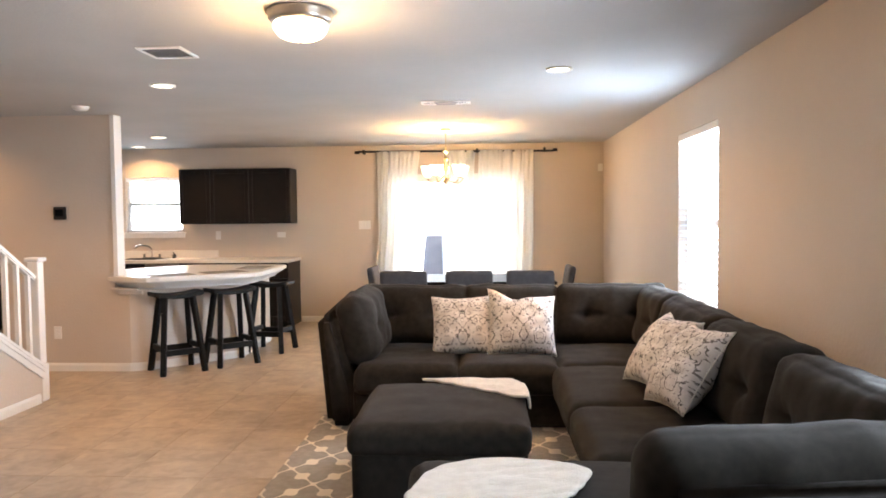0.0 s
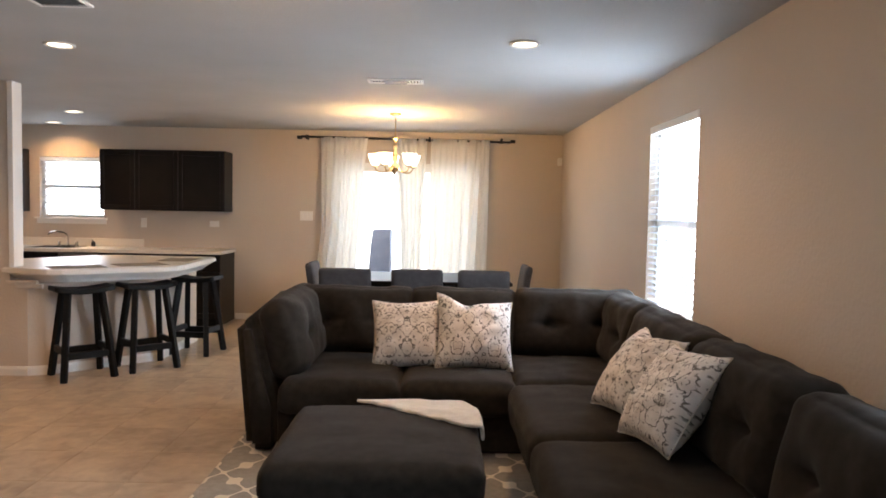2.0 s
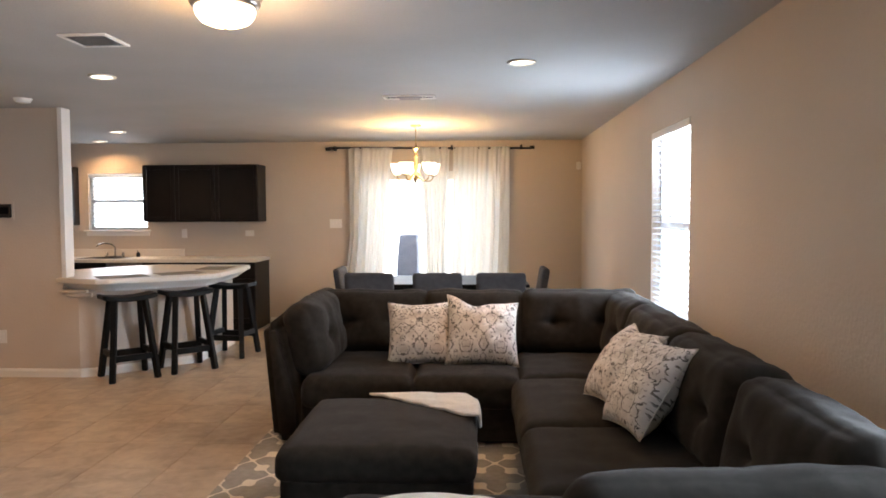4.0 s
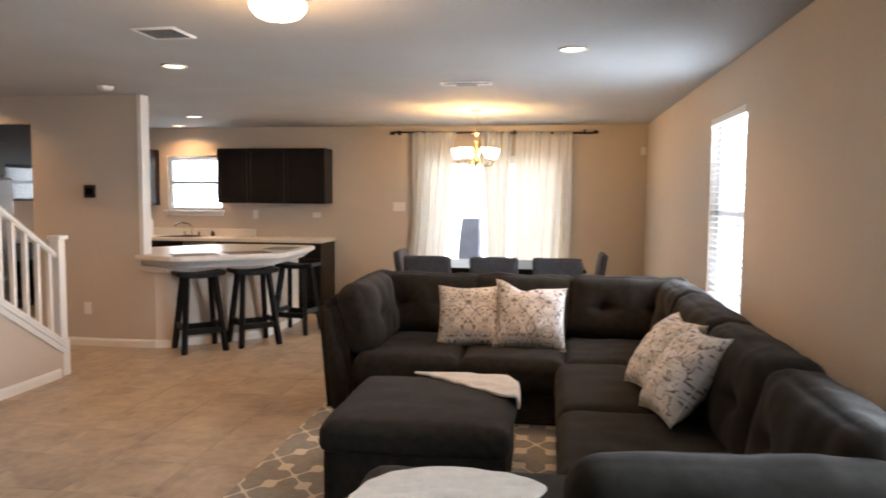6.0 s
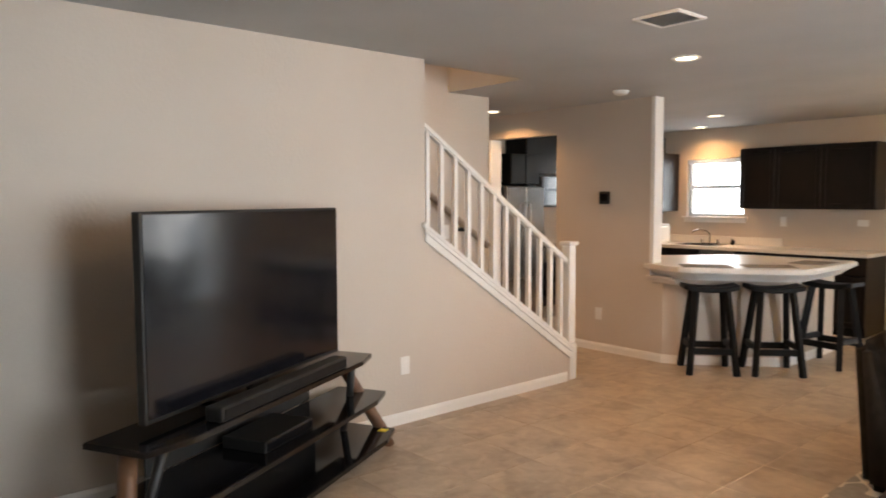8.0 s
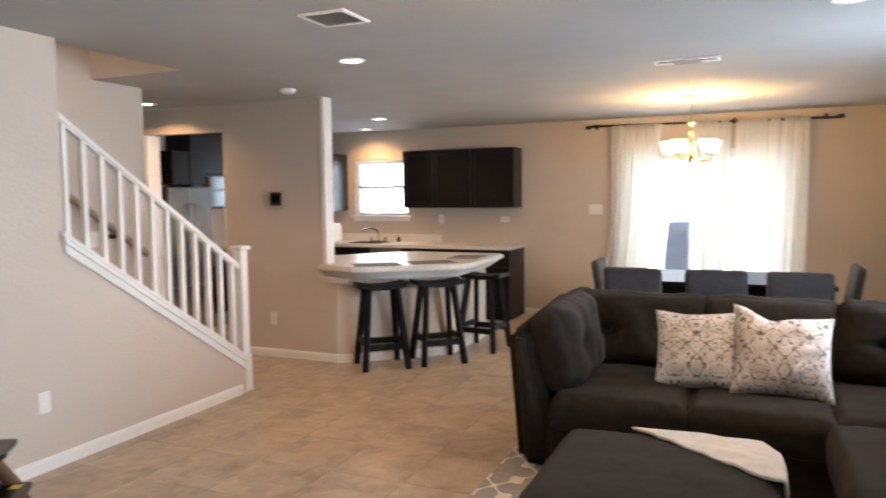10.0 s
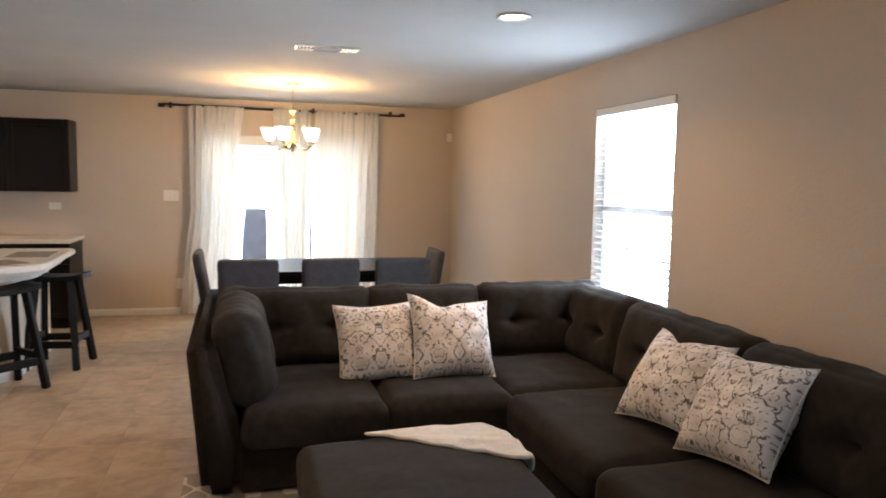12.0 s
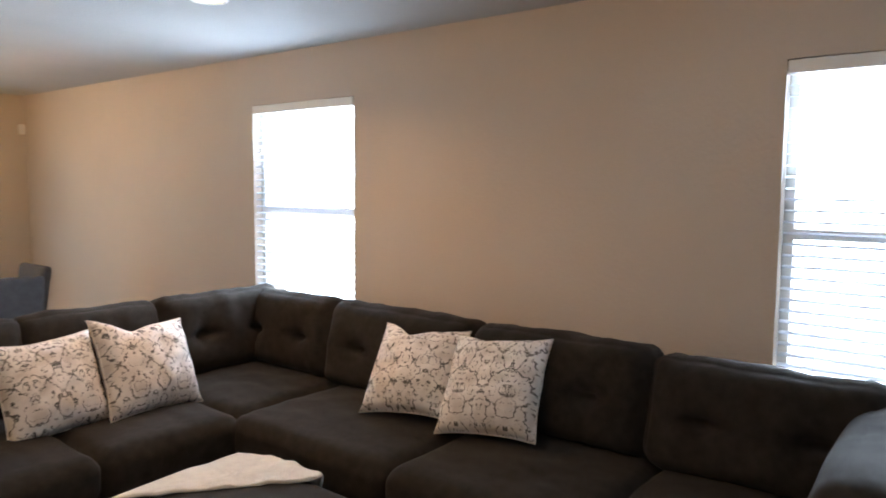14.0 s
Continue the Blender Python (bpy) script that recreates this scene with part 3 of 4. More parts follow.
for y in (4.5, 3.5, 2.4):
    part("bracket", box(-3.75, -3.68, y - 0.015, y + 0.015, 1.08 + (4.80 - y) * 0.672 - 0.06, 1.08 + (4.80 - y) * 0.672 - 0.03), M_ROD, rail)
tagged(rail, "brown wooden handrail fixed to the stair wall", "handrail")

# ---- kitchen bar ----
bar_top = empty("breakfast_bar")
KNEE = [(-2.60, 5.98), (-2.44, 6.06), (-1.77, 6.67), (-1.77, 7.68), (-1.90, 7.68), (-1.90, 6.74), (-2.50, 6.19), (-2.60, 6.12)]
part("knee_wall", prism(KNEE, 0, 0.80), M_WALL, bar_top)
TOP = [(-2.80, 6.11), (-2.80, 5.965), (-2.50, 5.865), (-2.36, 5.835), (-2.25, 5.865), (-1.60, 6.32), (-1.51, 6.41), (-1.48, 6.52), (-1.53, 7.58), (-1.59, 7.66), (-2.62, 7.68), (-2.80, 7.55), (-3.22, 6.92), (-3.2, 6.7), (-2.9, 6.115)]
part("countertop", prism(TOP, 0.868, 0.908, 0.010), M_COUNTER, bar_top, "pale laminate bar top")
cen = Vector((-2.25, 6.75))
bm = bmesh.new()
rings = [[bm.verts.new((*(cen + (Vector(p) - cen) * k), z)) for p in TOP] for k, z in ((0.86, 0.79), (0.88, 0.81), (0.965, 0.855), (0.975, 0.868))]
for lo, hi in zip(rings, rings[1:]):
    for i in range(len(TOP)):
        k = (i + 1) % len(TOP)
        bm.faces.new((lo[i], lo[k], hi[k], hi[i]))
bm.faces.new(rings[0][::-1])
bm.faces.new(rings[-1])
part("apron", bm, M_WHITE, bar_top, "white moulded apron under the bar top")
part("ledge_moulding", box(-2.76, -2.50, 5.94, 5.979, 0.775, 0.80, 0.006), M_WALL, bar_top)
part("ledge_moulding", box(-2.70, -2.46, 5.955, 5.979, 0.735, 0.775, 0.008), M_WALL, bar_top)
tagged(bar_top, "breakfast bar with pale angled top and plaster base", "bar counter")
base_board(-1.77, 7.68, -1.77, 6.67)
base_board(-1.77, 6.67, -2.44, 6.06)
base_board(-2.44, 6.06, -2.60, 5.98)
# wall end in white: the window light on it is put into the colour
tagged(part("trim", box(-2.745, -2.70, 5.972, 6.108, 0.91, H_C, 0.004), M_WHITE), "end of the kitchen wall, window light put in as white", "trim", kind="structure")


def placemat(x, y, rz):
    e = empty("placemat", x, y, 0.908, rz)
    part("weave", box(-0.21, 0.21, -0.14, 0.14, 0, 0.004, 0.0015), M_MAT, e)
    for s in (-1, 1):
        part("border", box(-0.21, 0.21, s * 0.145 - 0.006, s * 0.145 + 0.006, 0, 0.005), M_MAT, e)
    tagged(e, "grey-brown woven placemat lying on the bar top", "placemat", group="placemats on the bar")


placemat(-2.25, 6.10, 38)
placemat(-1.86, 6.46, 40)
placemat(-1.75, 7.12, 92)


def stool(x, y, rz):
    s = empty("bar_stool", x, y, 0, rz)
    bm = bmesh.new()
    bmesh.ops.create_cube(bm, size=1)
    bmesh.ops.subdivide_edges(bm, edges=list(bm.edges), cuts=9, use_grid_fill=True)
    for v in bm.verts:
        u = v.co.x * 2
        v.co = Vector((v.co.x * 0.46, v.co.y * 0.25 * (1 - 0.05 * u * u), 0.722 + v.co.z * 0.042 + 0.026 * u * u))
    bmesh.ops.bevel(bm, geom=[e for e in bm.edges if len(e.link_faces) == 2 and e.calc_face_angle() > 1.0], offset=0.008, segments=2, affect="EDGES")
    part("seat", bm, M_BLACK, s, "black saddle-shaped wooden seat", smooth=True)
    foot, head = {}, {}
    for sx in (-1, 1):
        for sy in (-1, 1):
            f, h = Vector((sx * 0.195, sy * 0.19, 0)), Vector((sx * 0.13, sy * 0.08, 0.707))
            foot[sx, sy], head[sx, sy] = f, h
            part("leg", bar(f, h, 0.049, 0.049, bevel=0.005), M_BLACK, s)
    for sx in (-1, 1):
        k = 0.34
        p, q = foot[sx, -1].lerp(head[sx, -1], k), foot[sx, 1].lerp(head[sx, 1], k)
        part("stretcher", bar(p, q, 0.028, 0.05), M_BLACK, s)
    for sy in (-1, 1):
        k = 0.29
        p, q = foot[-1, sy].lerp(head[-1, sy], k), foot[1, sy].lerp(head[1, sy], k)
        part("stretcher", bar(p, q, 0.03, 0.055), M_BLACK, s)
    return tagged(s, "black wooden saddle stool with splayed legs at the bar", "bar stool", group="stools at the bar")


st = stool(-2.155, 6.00, 42)
copy_thing(st, pose(-1.765, 6.365, 0, 0, 0, 43))
copy_thing(st, pose(-1.555, 7.04, 0, 0, 0, -8))

# ---- kitchen run on the north wall ----
def cabinet_door(x0, x1, z0, z1, y, parent, handle=True):
    """A framed door whose face looks to the south."""
    d = part("door", box(x0 + 0.003, x1 - 0.003, y - 0.012, y, z0 + 0.003, z1 - 0.003), M_DARK, parent)
    bm = bmesh.new()
    w = 0.055
    for b in ((x0 + 0.003, x0 + w), (x1 - w, x1 - 0.003)):
        box(b[0], b[1], y - 0.028, y - 0.012, z0 + 0.003, z1 - 0.003, 0.004, 1, bm=bm)
    for b in ((z0 + 0.003, z0 + w), (z1 - w, z1 - 0.003)):
        box(x0 + w, x1 - w, y - 0.028, y - 0.012, b[0], b[1], 0.004, 1, bm=bm)
    part("frame", bm, M_DARK, d)
    return d


def upper(name, x0, x1, z0, z1, y0=8.87, doors=1):
    c = empty(name)
    part("body", box(x0 + 0.001, x1 - 0.001, y0, 9.198, z0, z1, 0.002, 1), M_DARK, c)
    w = (x1 - x0) / doors
    for i in range(doors):
        cabinet_door(x0 + i * w, x0 + (i + 1) * w, z0 + 0.01, z1 - 0.01, y0, c)
    return tagged(c, "espresso wood wall cabinet with framed doors", "cabinet", group="kitchen wall cabinets")


upper("wall_cabinet", -3.35, -2.92, 1.38, 2.125)
upper("wall_cabinet", -2.92, -2.39, 1.38, 2.125)
upper("wall_cabinet", -2.39, -1.82, 1.38, 2.125)
tall = empty("wall_cabinet")
part("body", box(-4.98, -4.62, 8.62, 9.198, 1.30, 2.36, 0.003, 1), M_DARK, tall)
part("door", box(-4.975, -4.625, 8.60, 8.62, 1.31, 2.35, 0.003, 1), M_DARK, tall)
side = empty("wall_cabinet")
part("body", box(-4.618, -4.40, 8.80, 9.198, 1.34, 2.125, 0.003, 1), M_DARK, side)
cabinet_door(-4.618, -4.40, 1.35, 2.115, 8.80, side)
tagged(side, "narrow espresso wood wall cabinet beside the kitchen window", "cabinet", group="kitchen wall cabinets")
tagged(tall, "taller espresso wood wall cabinet beside the window", "cabinet", group="kitchen wall cabinets")


def base_unit(x0, x1):
    c = empty("base_cabinet")
    part("body", box(x0 + 0.001, x1 - 0.001, 8.60, 9.198, 0.0, 0.868), M_DARK, c)
    part("toe_kick", box(x0 + 0.02, x1 - 0.02, 8.592, 8.60, 0, 0.09), M_BLACK, c)
    cabinet_door(x0, x1, 0.10, 0.66, 8.60, c)
    part("drawer", box(x0 + 0.004, x1 - 0.004, 8.585, 8.60, 0.67, 0.85, 0.002, 1), M_DARK, c)
    return tagged(c, "espresso wood base cabinet with drawer and door", "cabinet", group="kitchen base cabinets")


for i in range(6):
    if i != 2:
        base_unit(-4.69 + i * 0.483, -4.69 + (i + 1) * 0.483)
dw = empty("dishwasher")
part("body", box(-3.722, -3.244, 8.60, 9.198, 0, 0.868), M_BLACK, dw)
part("door", box(-3.72, -3.246, 8.575, 8.60, 0.09, 0.74, 0.006), M_STEEL, dw)
part("control_panel", box(-3.72, -3.246, 8.57, 8.60, 0.745, 0.862, 0.004), M_STEEL, dw)
part("handle", sweep([(-3.68, 8.57, 0.70), (-3.68, 8.54, 0.70), (-3.28, 8.54, 0.70), (-3.28, 8.57, 0.70)], 0.009), M_STEEL, dw)
tagged(dw, "stainless steel dishwasher built into the base cabinets", "dishwasher")
top = empty("worktop")
bm = bmesh.new()
for b in ((-4.70, -4.14, 8.555, 9.198), (-3.62, -1.775, 8.555, 9.198), (-4.14, -3.62, 8.555, 8.66), (-4.14, -3.62, 9.06, 9.198)):
    box(b[0], b[1], b[2], b[3], 0.868, 0.908, bm=bm)
part("slab", bm, M_COUNTER, top)
part("backsplash", box(-4.70, -2.95, 9.178, 9.199, 0.908, 1.01, 0.004), M_COUNTER, top)
tagged(top, "pale laminate worktop with a low backsplash", "worktop")
sink = empty("sink")
bm = bmesh.new()
for b in ((-4.155, -3.605, 8.645, 8.675, 0.908, 0.914), (-4.155, -3.605, 9.045, 9.075, 0.908, 0.914), (-4.155, -4.125, 8.675, 9.045, 0.908, 0.914), (-3.635, -3.605, 8.675, 9.045, 0.908, 0.914)):
    box(*b, bm=bm)
part("rim", bm, M_STEEL, sink)
part("bowl", box(-4.13, -3.63, 8.67, 9.05, 0.76, 0.77), M_STEEL, sink)
bm = bmesh.new()
for b in ((-4.138, -4.126, 8.664, 9.056), (-3.634, -3.622, 8.664, 9.056), (-4.126, -3.634, 8.664, 8.676), (-4.126, -3.634, 9.044, 9.056)):
    box(b[0], b[1], b[2], b[3], 0.77, 0.908, bm=bm)
part("side", bm, M_STEEL, sink)
tagged(sink, "stainless steel sink set into the worktop", "sink")
tap = empty("faucet", -3.88, 9.12, 0.908)
part("base", bar((-0.13, 0, 0), (0.13, 0, 0), 0.03, round_=10), M_STEEL, tap)
part("spout", sweep([(0, 0, 0), (0, 0, 0.13), (-0.03, -0.03, 0.17), (-0.10, -0.10, 0.19), (-0.15, -0.16, 0.17), (-0.16, -0.17, 0.14)], 0.011), M_STEEL, tap)
for s in (-1, 1):
    part("knob", bar((s * 0.11, 0, 0), (s * 0.11, 0, 0.06), 0.035, round_=10), M_STEEL, tap)
tagged(tap, "chrome kitchen faucet with two handles at the sink", "faucet")
spr = empty("soap_dispenser", -3.55, 9.10, 0.908)
part("bottle", lathe([(0, 0), (0.026, 0), (0.026, 0.05), (0.012, 0.065), (0.0, 0.066)], 14), M_ROD, spr)
part("pump", bar((0, 0, 0.064), (0, -0.03, 0.085), 0.012, round_=8), M_ROD, spr)
tagged(spr, "small dark soap dispenser beside the sink", "dispenser")
cm = empty("countertop_appliance", -4.50, 8.88, 0.908)
part("body", box(-0.11, 0.11, -0.12, 0.12, 0, 0.23, 0.02), M_PLASTIC, cm)
part("lid", box(-0.10, 0.10, -0.11, 0.11, 0.23, 0.26, 0.012), M_PLASTIC, cm)
part("slot", box(-0.06, 0.06, -0.123, -0.119, 0.06, 0.16), M_ROD, cm)
tagged(cm, "small white countertop appliance in the kitchen corner", "appliance")

fr = empty("refrigerator")
part("body", box(-5.58, -4.93, 6.26, 6.92, 0.02, 1.66, 0.01), M_ROD, fr, "dark grey side")
for y0, y1 in ((6.26, 6.587), (6.593, 6.92)):
    d = part("door", box(-4.93, -4.865, y0, y1, 0.55, 1.66, 0.012), M_STEEL, fr, "stainless steel door")
    yy = 6.55 if y1 < 6.6 else 6.63
    part("handle", sweep([(-4.865, yy, 0.80), (-4.82, yy, 0.82), (-4.82, yy, 1.45), (-4.865, yy, 1.47)], 0.012), M_STEEL, d)
part("freezer_drawer", box(-4.93, -4.865, 6.26, 6.92, 0.06, 0.54, 0.012), M_STEEL, fr, "stainless steel drawer")
tagged(fr, "stainless steel refrigerator seen through the kitchen doorway", "refrigerator")
oc = empty("wall_cabinet")
part("body", box(-5.58, -4.98, 6.44, 6.94, 1.69, 2.06, 0.003, 1), M_DARK, oc)
for y0, y1 in ((6.44, 6.687), (6.693, 6.94)):
    part("door", box(-4.98, -4.962, y0 + 0.003, y1 - 0.003, 1.70, 2.05, 0.003, 1), M_DARK, oc)
tagged(oc, "espresso wood cabinet above the refrigerator", "cabinet", group="kitchen wall cabinets")
oc = empty("wall_cabinet")
part("body", box(-5.58, -5.22, 6.97, 7.78, 1.83, 2.38, 0.003, 1), M_DARK, oc)
part("door", box(-5.22, -5.205, 6.975, 7.775, 1.84, 2.37, 0.003, 1), M_DARK, oc)
tagged(oc, "tall espresso wood wall cabinet beyond the refrigerator", "cabinet", group="kitchen wall cabinets")
mw = empty("microwave")
part("body", box(-5.58, -5.20, 6.97, 7.78, 1.40, 1.825, 0.006), M_ROD, mw)
part("window", box(-5.20, -5.19, 7.12, 7.76, 1.43, 1.80, 0.003), M_SMOKE, mw)
part("handle", sweep([(-5.20, 7.06, 1.46), (-5.16, 7.06, 1.48), (-5.16, 7.06, 1.75), (-5.20, 7.06, 1.77)], 0.01), M_STEEL, mw)
tagged(mw, "black microwave fixed under the wall cabinet", "microwave")
rg = empty("range")
part("body", box(-5.58, -4.96, 6.95, 7.70, 0, 0.90, 0.005), M_STEEL, rg)
part("oven_door", box(-4.96, -4.93, 6.97, 7.68, 0.16, 0.72, 0.006), M_SMOKE, rg)
part("cooktop", box(-5.57, -4.95, 6.96, 7.69, 0.90, 0.912), M_SMOKE, rg)
part("backguard", box(-5.58, -5.52, 6.96, 7.69, 0.912, 1.08, 0.01), M_STEEL, rg)
tagged(rg, "stainless steel range with black glass top", "range")
# doorway casing
bm = box(-4.89, -4.822, 5.955, 6.125, 0, 2.178, 0.004)
tagged(part("trim", bm, M_WHITE), "white painted casing at the kitchen doorway", "trim", kind="structure")


# ---- ceiling fixtures ----
def can_light(x, y):
    c = empty("recessed_light", x, y, H_C)
    part("ring", lathe([(0.066, -0.002), (0.092, -0.002), (0.092, -0.010), (0.085, -0.014), (0.070, -0.010), (0.066, -0.002)], 32), M_WHITE, c)
    part("lens", lathe([(0.0, -0.004), (0.067, -0.004)], 32), M_CAN, c)
    return tagged(c, "round white recessed ceiling light, switched on", "ceiling light", group="recessed lights")


for cx, cy in CANS:
    can_light(cx, cy)
dome = empty("flush_light", -0.095, 2.85, H_C)
part("pan", lathe([(0, 0), (0.155, 0), (0.16, -0.014), (0.147, -0.028), (0.153, -0.04), (0.140, -0.056), (0.13, -0.06), (0, -0.06)], 40), M_NICKEL, dome, "brushed nickel stepped pan", smooth=True)
part("bowl", lathe([(0.128, -0.058), (0.131, -0.070), (0.124, -0.094), (0.104, -0.118), (0.070, -0.132), (0.034, -0.138), (0, -0.140)], 40), M_BULB, dome, "lit frosted glass bowl", smooth=True)
part("finial", lathe([(0.0, -0.150), (0.008, -0.148), (0.011, -0.143), (0.006, -0.138), (0, -0.138)], 14), M_NICKEL, dome)
tagged(dome, "flush ceiling light with frosted bowl, switched on", "ceiling light")

ch = empty("chandelier", 0.35, 7.5, 0)
part("canopy", lathe([(0, 2.44), (0.06, 2.44), (0.055, 2.425), (0.02, 2.41), (0, 2.408)], 24), M_BRASS, ch, smooth=True)
part("chain", sweep([(0.003 * (-1) ** i, 0, 2.41 - i * 0.012) for i in range(15)], 0.005, 6), M_BRASS, ch)
part("column", lathe([(0, 2.25), (0.008, 2.245), (0.012, 2.205), (0.042, 2.195), (0.042, 2.185), (0.02, 2.175), (0.018, 2.12), (0.03, 2.11), (0.03, 2.10), (0.018, 2.09), (0.02, 2.04), (0.032, 2.0), (0.03, 1.97), (0.02, 1.94), (0.05, 1.90), (0.035, 1.86), (0.012, 1.835), (0.018, 1.82), (0, 1.80)], 20), M_BRASS, ch, "brass turned column", smooth=True)
for i in range(5):
    a = 2 * math.pi * i / 5 + 0.5
    c, s = math.cos(a), math.sin(a)
    arm = part("arm", sweep([(c * r, s * r, z) for r, z in ((0.03, 1.90), (0.07, 1.855), (0.12, 1.83), (0.17, 1.835), (0.20, 1.86), (0.21, 1.885))], 0.008, 8), M_BRASS, ch, smooth=True)
    part("cup", lathe([(0, 0), (0.03, 0.004), (0.034, 0.018), (0, 0.02)], 14, at=(c * 0.21, s * 0.21, 1.883)), M_BRASS, arm)
    part("shade", lathe([(0.024, 0.02), (0.045, 0.04), (0.058, 0.075), (0.068, 0.115), (0.078, 0.135), (0.074, 0.133), (0.055, 0.075), (0.042, 0.043), (0.02, 0.025)], 20, at=(c * 0.21, s * 0.21, 1.885)), M_BULB, arm, "lit frosted glass shade", smooth=True)
tagged(ch, "brass five-arm chandelier with frosted shades over the table", "chandelier")


def register(name, x, y, rz, lx, ly, n, label, open_=False):
    v = empty(name, x, y, H_C, rz)
    bm = bmesh.new()
    w = 0.022
    for b in ((-lx / 2, lx / 2, -ly / 2, -ly / 2 + w), (-lx / 2, lx / 2, ly / 2 - w, ly / 2), (-lx / 2, -lx / 2 + w, -ly / 2 + w, ly / 2 - w), (lx / 2 - w, lx / 2, -ly / 2 + w, ly / 2 - w)):
        box(b[0], b[1], b[2], b[3], -0.012, 0, 0.003, 1, bm=bm)
    part("frame", bm, M_WHITE, v)
    # dark sheet for the duct's shade behind the slats
    part("duct_shade", box(-lx / 2 + w, lx / 2 - w, -ly / 2 + w, ly / 2 - w, -0.003, -0.001), M_DARKPLATE, v)
    for i in range(n):
        q = -lx / 2 + w + (lx - 2 * w) * (i + 0.5) / n
        if open_ and abs(q) < lx * 0.2:
            continue
        sl = part("slat", box(-0.007, 0.007, -ly / 2 + w, ly / 2 - w, -0.001, 0.001), M_WHITE if open_ else M_LOUVRE, v)
        sl.matrix_basis = pose(q, 0, -0.008, 0, 40, 0)
    if open_:
        part("damper_plate", box(-lx * 0.2, lx * 0.2, -ly / 2 - 0.001, ly / 2 + 0.001, -0.016, -0.0125, 0.001), M_GREYPLATE, v, "plain grey middle plate")
    return tagged(v, label, "air vent")


register("ceiling_vent", -1.087, 3.59, 0, 0.27, 0.27, 13, "white ceiling air vent with grey louvres")
register("ceiling_vent", 0.457, 5.62, 0, 0.43, 0.15, 16, "narrow white ceiling vent with end louvres", True)
sd = empty("smoke_detector", -2.73, 5.48, H_C)
part("base", lathe([(0, 0), (0.07, 0), (0.07, -0.012), (0, -0.012)], 24), M_PLASTIC, sd)
part("body", lathe([(0.062, -0.012), (0.058, -0.03), (0.035, -0.038), (0, -0.038)], 24), M_PLASTIC, sd, smooth=True)
tagged(sd, "round white smoke detector on the ceiling", "smoke detector")


# ---- wall fittings ----
def plate(name, m, w, h, label, category, kind_):
    e = empty(name)
    e.matrix_basis = m
    part("cover_plate", box(-w / 2, w / 2, -0.006, 0, -h / 2, h / 2, 0.002), M_PLASTIC, e)
    if kind_ == "outlet":
        for z in (-0.02, 0.02):
            part("socket", box(-0.017, 0.017, -0.009, -0.006, z - 0.014, z + 0.014, 0.002), M_WHITE, e)
    else:
        n = max(1, round(w / 0.06) - 0)
        for i in range(n):
            x = (i - (n - 1) / 2) * 0.046
            part("rocker", box(x - 0.016, x + 0.016, -0.010, -0.006, -0.033, 0.033, 0.002), M_WHITE, e)
    return tagged(e, label, category)


plate("light_switch", pose(-0.875, 9.2, 1.346), 0.165, 0.12, "white triple light switch plate on the beige wall", "light switch", "switch")
plate("light_switch", pose(-3.75, 4.35, 1.22, 0, 0, 90), 0.075, 0.12, "white light switch plate on the stair wall", "light switch", "switch")
plate("wall_outlet", pose(-3.317, 5.98, 0.371), 0.075, 0.12, "white wall outlet under the thermostat", "outlet", "outlet")
plate("wall_outlet", pose(-2.745, 3.117, 0.393, 0, 0, 90), 0.075, 0.12, "white wall outlet beside the television stand", "outlet", "outlet")
plate("wall_outlet", pose(-2.95, 9.2, 1.22), 0.075, 0.12, "white wall outlet over the kitchen worktop", "outlet", "outlet")
plate("wall_outlet", pose(-2.05, 9.2, 1.22), 0.12, 0.075, "white wall outlet over the kitchen worktop", "outlet", "outlet")
plate("wall_outlet", pose(-0.80, 9.2, 0.35), 0.075, 0.12, "white wall outlet low beside the curtain", "outlet", "outlet")
th = empty("thermostat")
th.matrix_basis = pose(-3.249, 5.98, 1.517)
part("back_plate", box(-0.08, 0.08, -0.006, 0, -0.08, 0.08, 0.004), M_WALL, th)
part("body", box(-0.062, 0.062, -0.026, -0.006, -0.062, 0.062, 0.008), M_ROD, th)
part("display", box(-0.04, 0.04, -0.028, -0.026, -0.03, 0.035), M_SMOKE, th)
tagged(th, "dark square thermostat on a beige wall plate", "thermostat")
sn = empty("alarm_sensor")
sn.matrix_basis = pose(2.355, 9.2, 2.096)
part("body", box(-0.03, 0.03, -0.045, 0, -0.05, 0.05, 0.012), M_PLASTIC, sn)
part("lens", box(-0.02, 0.02, -0.05, -0.045, -0.03, 0.01, 0.002), M_WHITE, sn)
tagged(sn, "small white alarm sensor in the wall corner", "sensor")

# ---- television ----
tv = empty("television", -2.152, 1.779, 0.594, 28)
part("housing", box(-0.03, 0.012, -0.74, 0.74, 0.035, 0.865, 0.006), M_ROD, tv)
part("screen", box(0.012, 0.016, -0.728, 0.728, 0.055, 0.853), M_TV, tv, "switched-off glossy black screen")
part("neck", box(-0.03, 0.01, -0.06, 0.06, 0.012, 0.04), M_ROD, tv)
part("base", box(-0.12, 0.09, -0.30, 0.30, 0.0, 0.014, 0.005), M_SMOKE, tv)
tagged(tv, "large flat black television, switched off, on the glass stand", "television")
ts = empty("tv_stand", -2.152, 1.779, 0, 28)
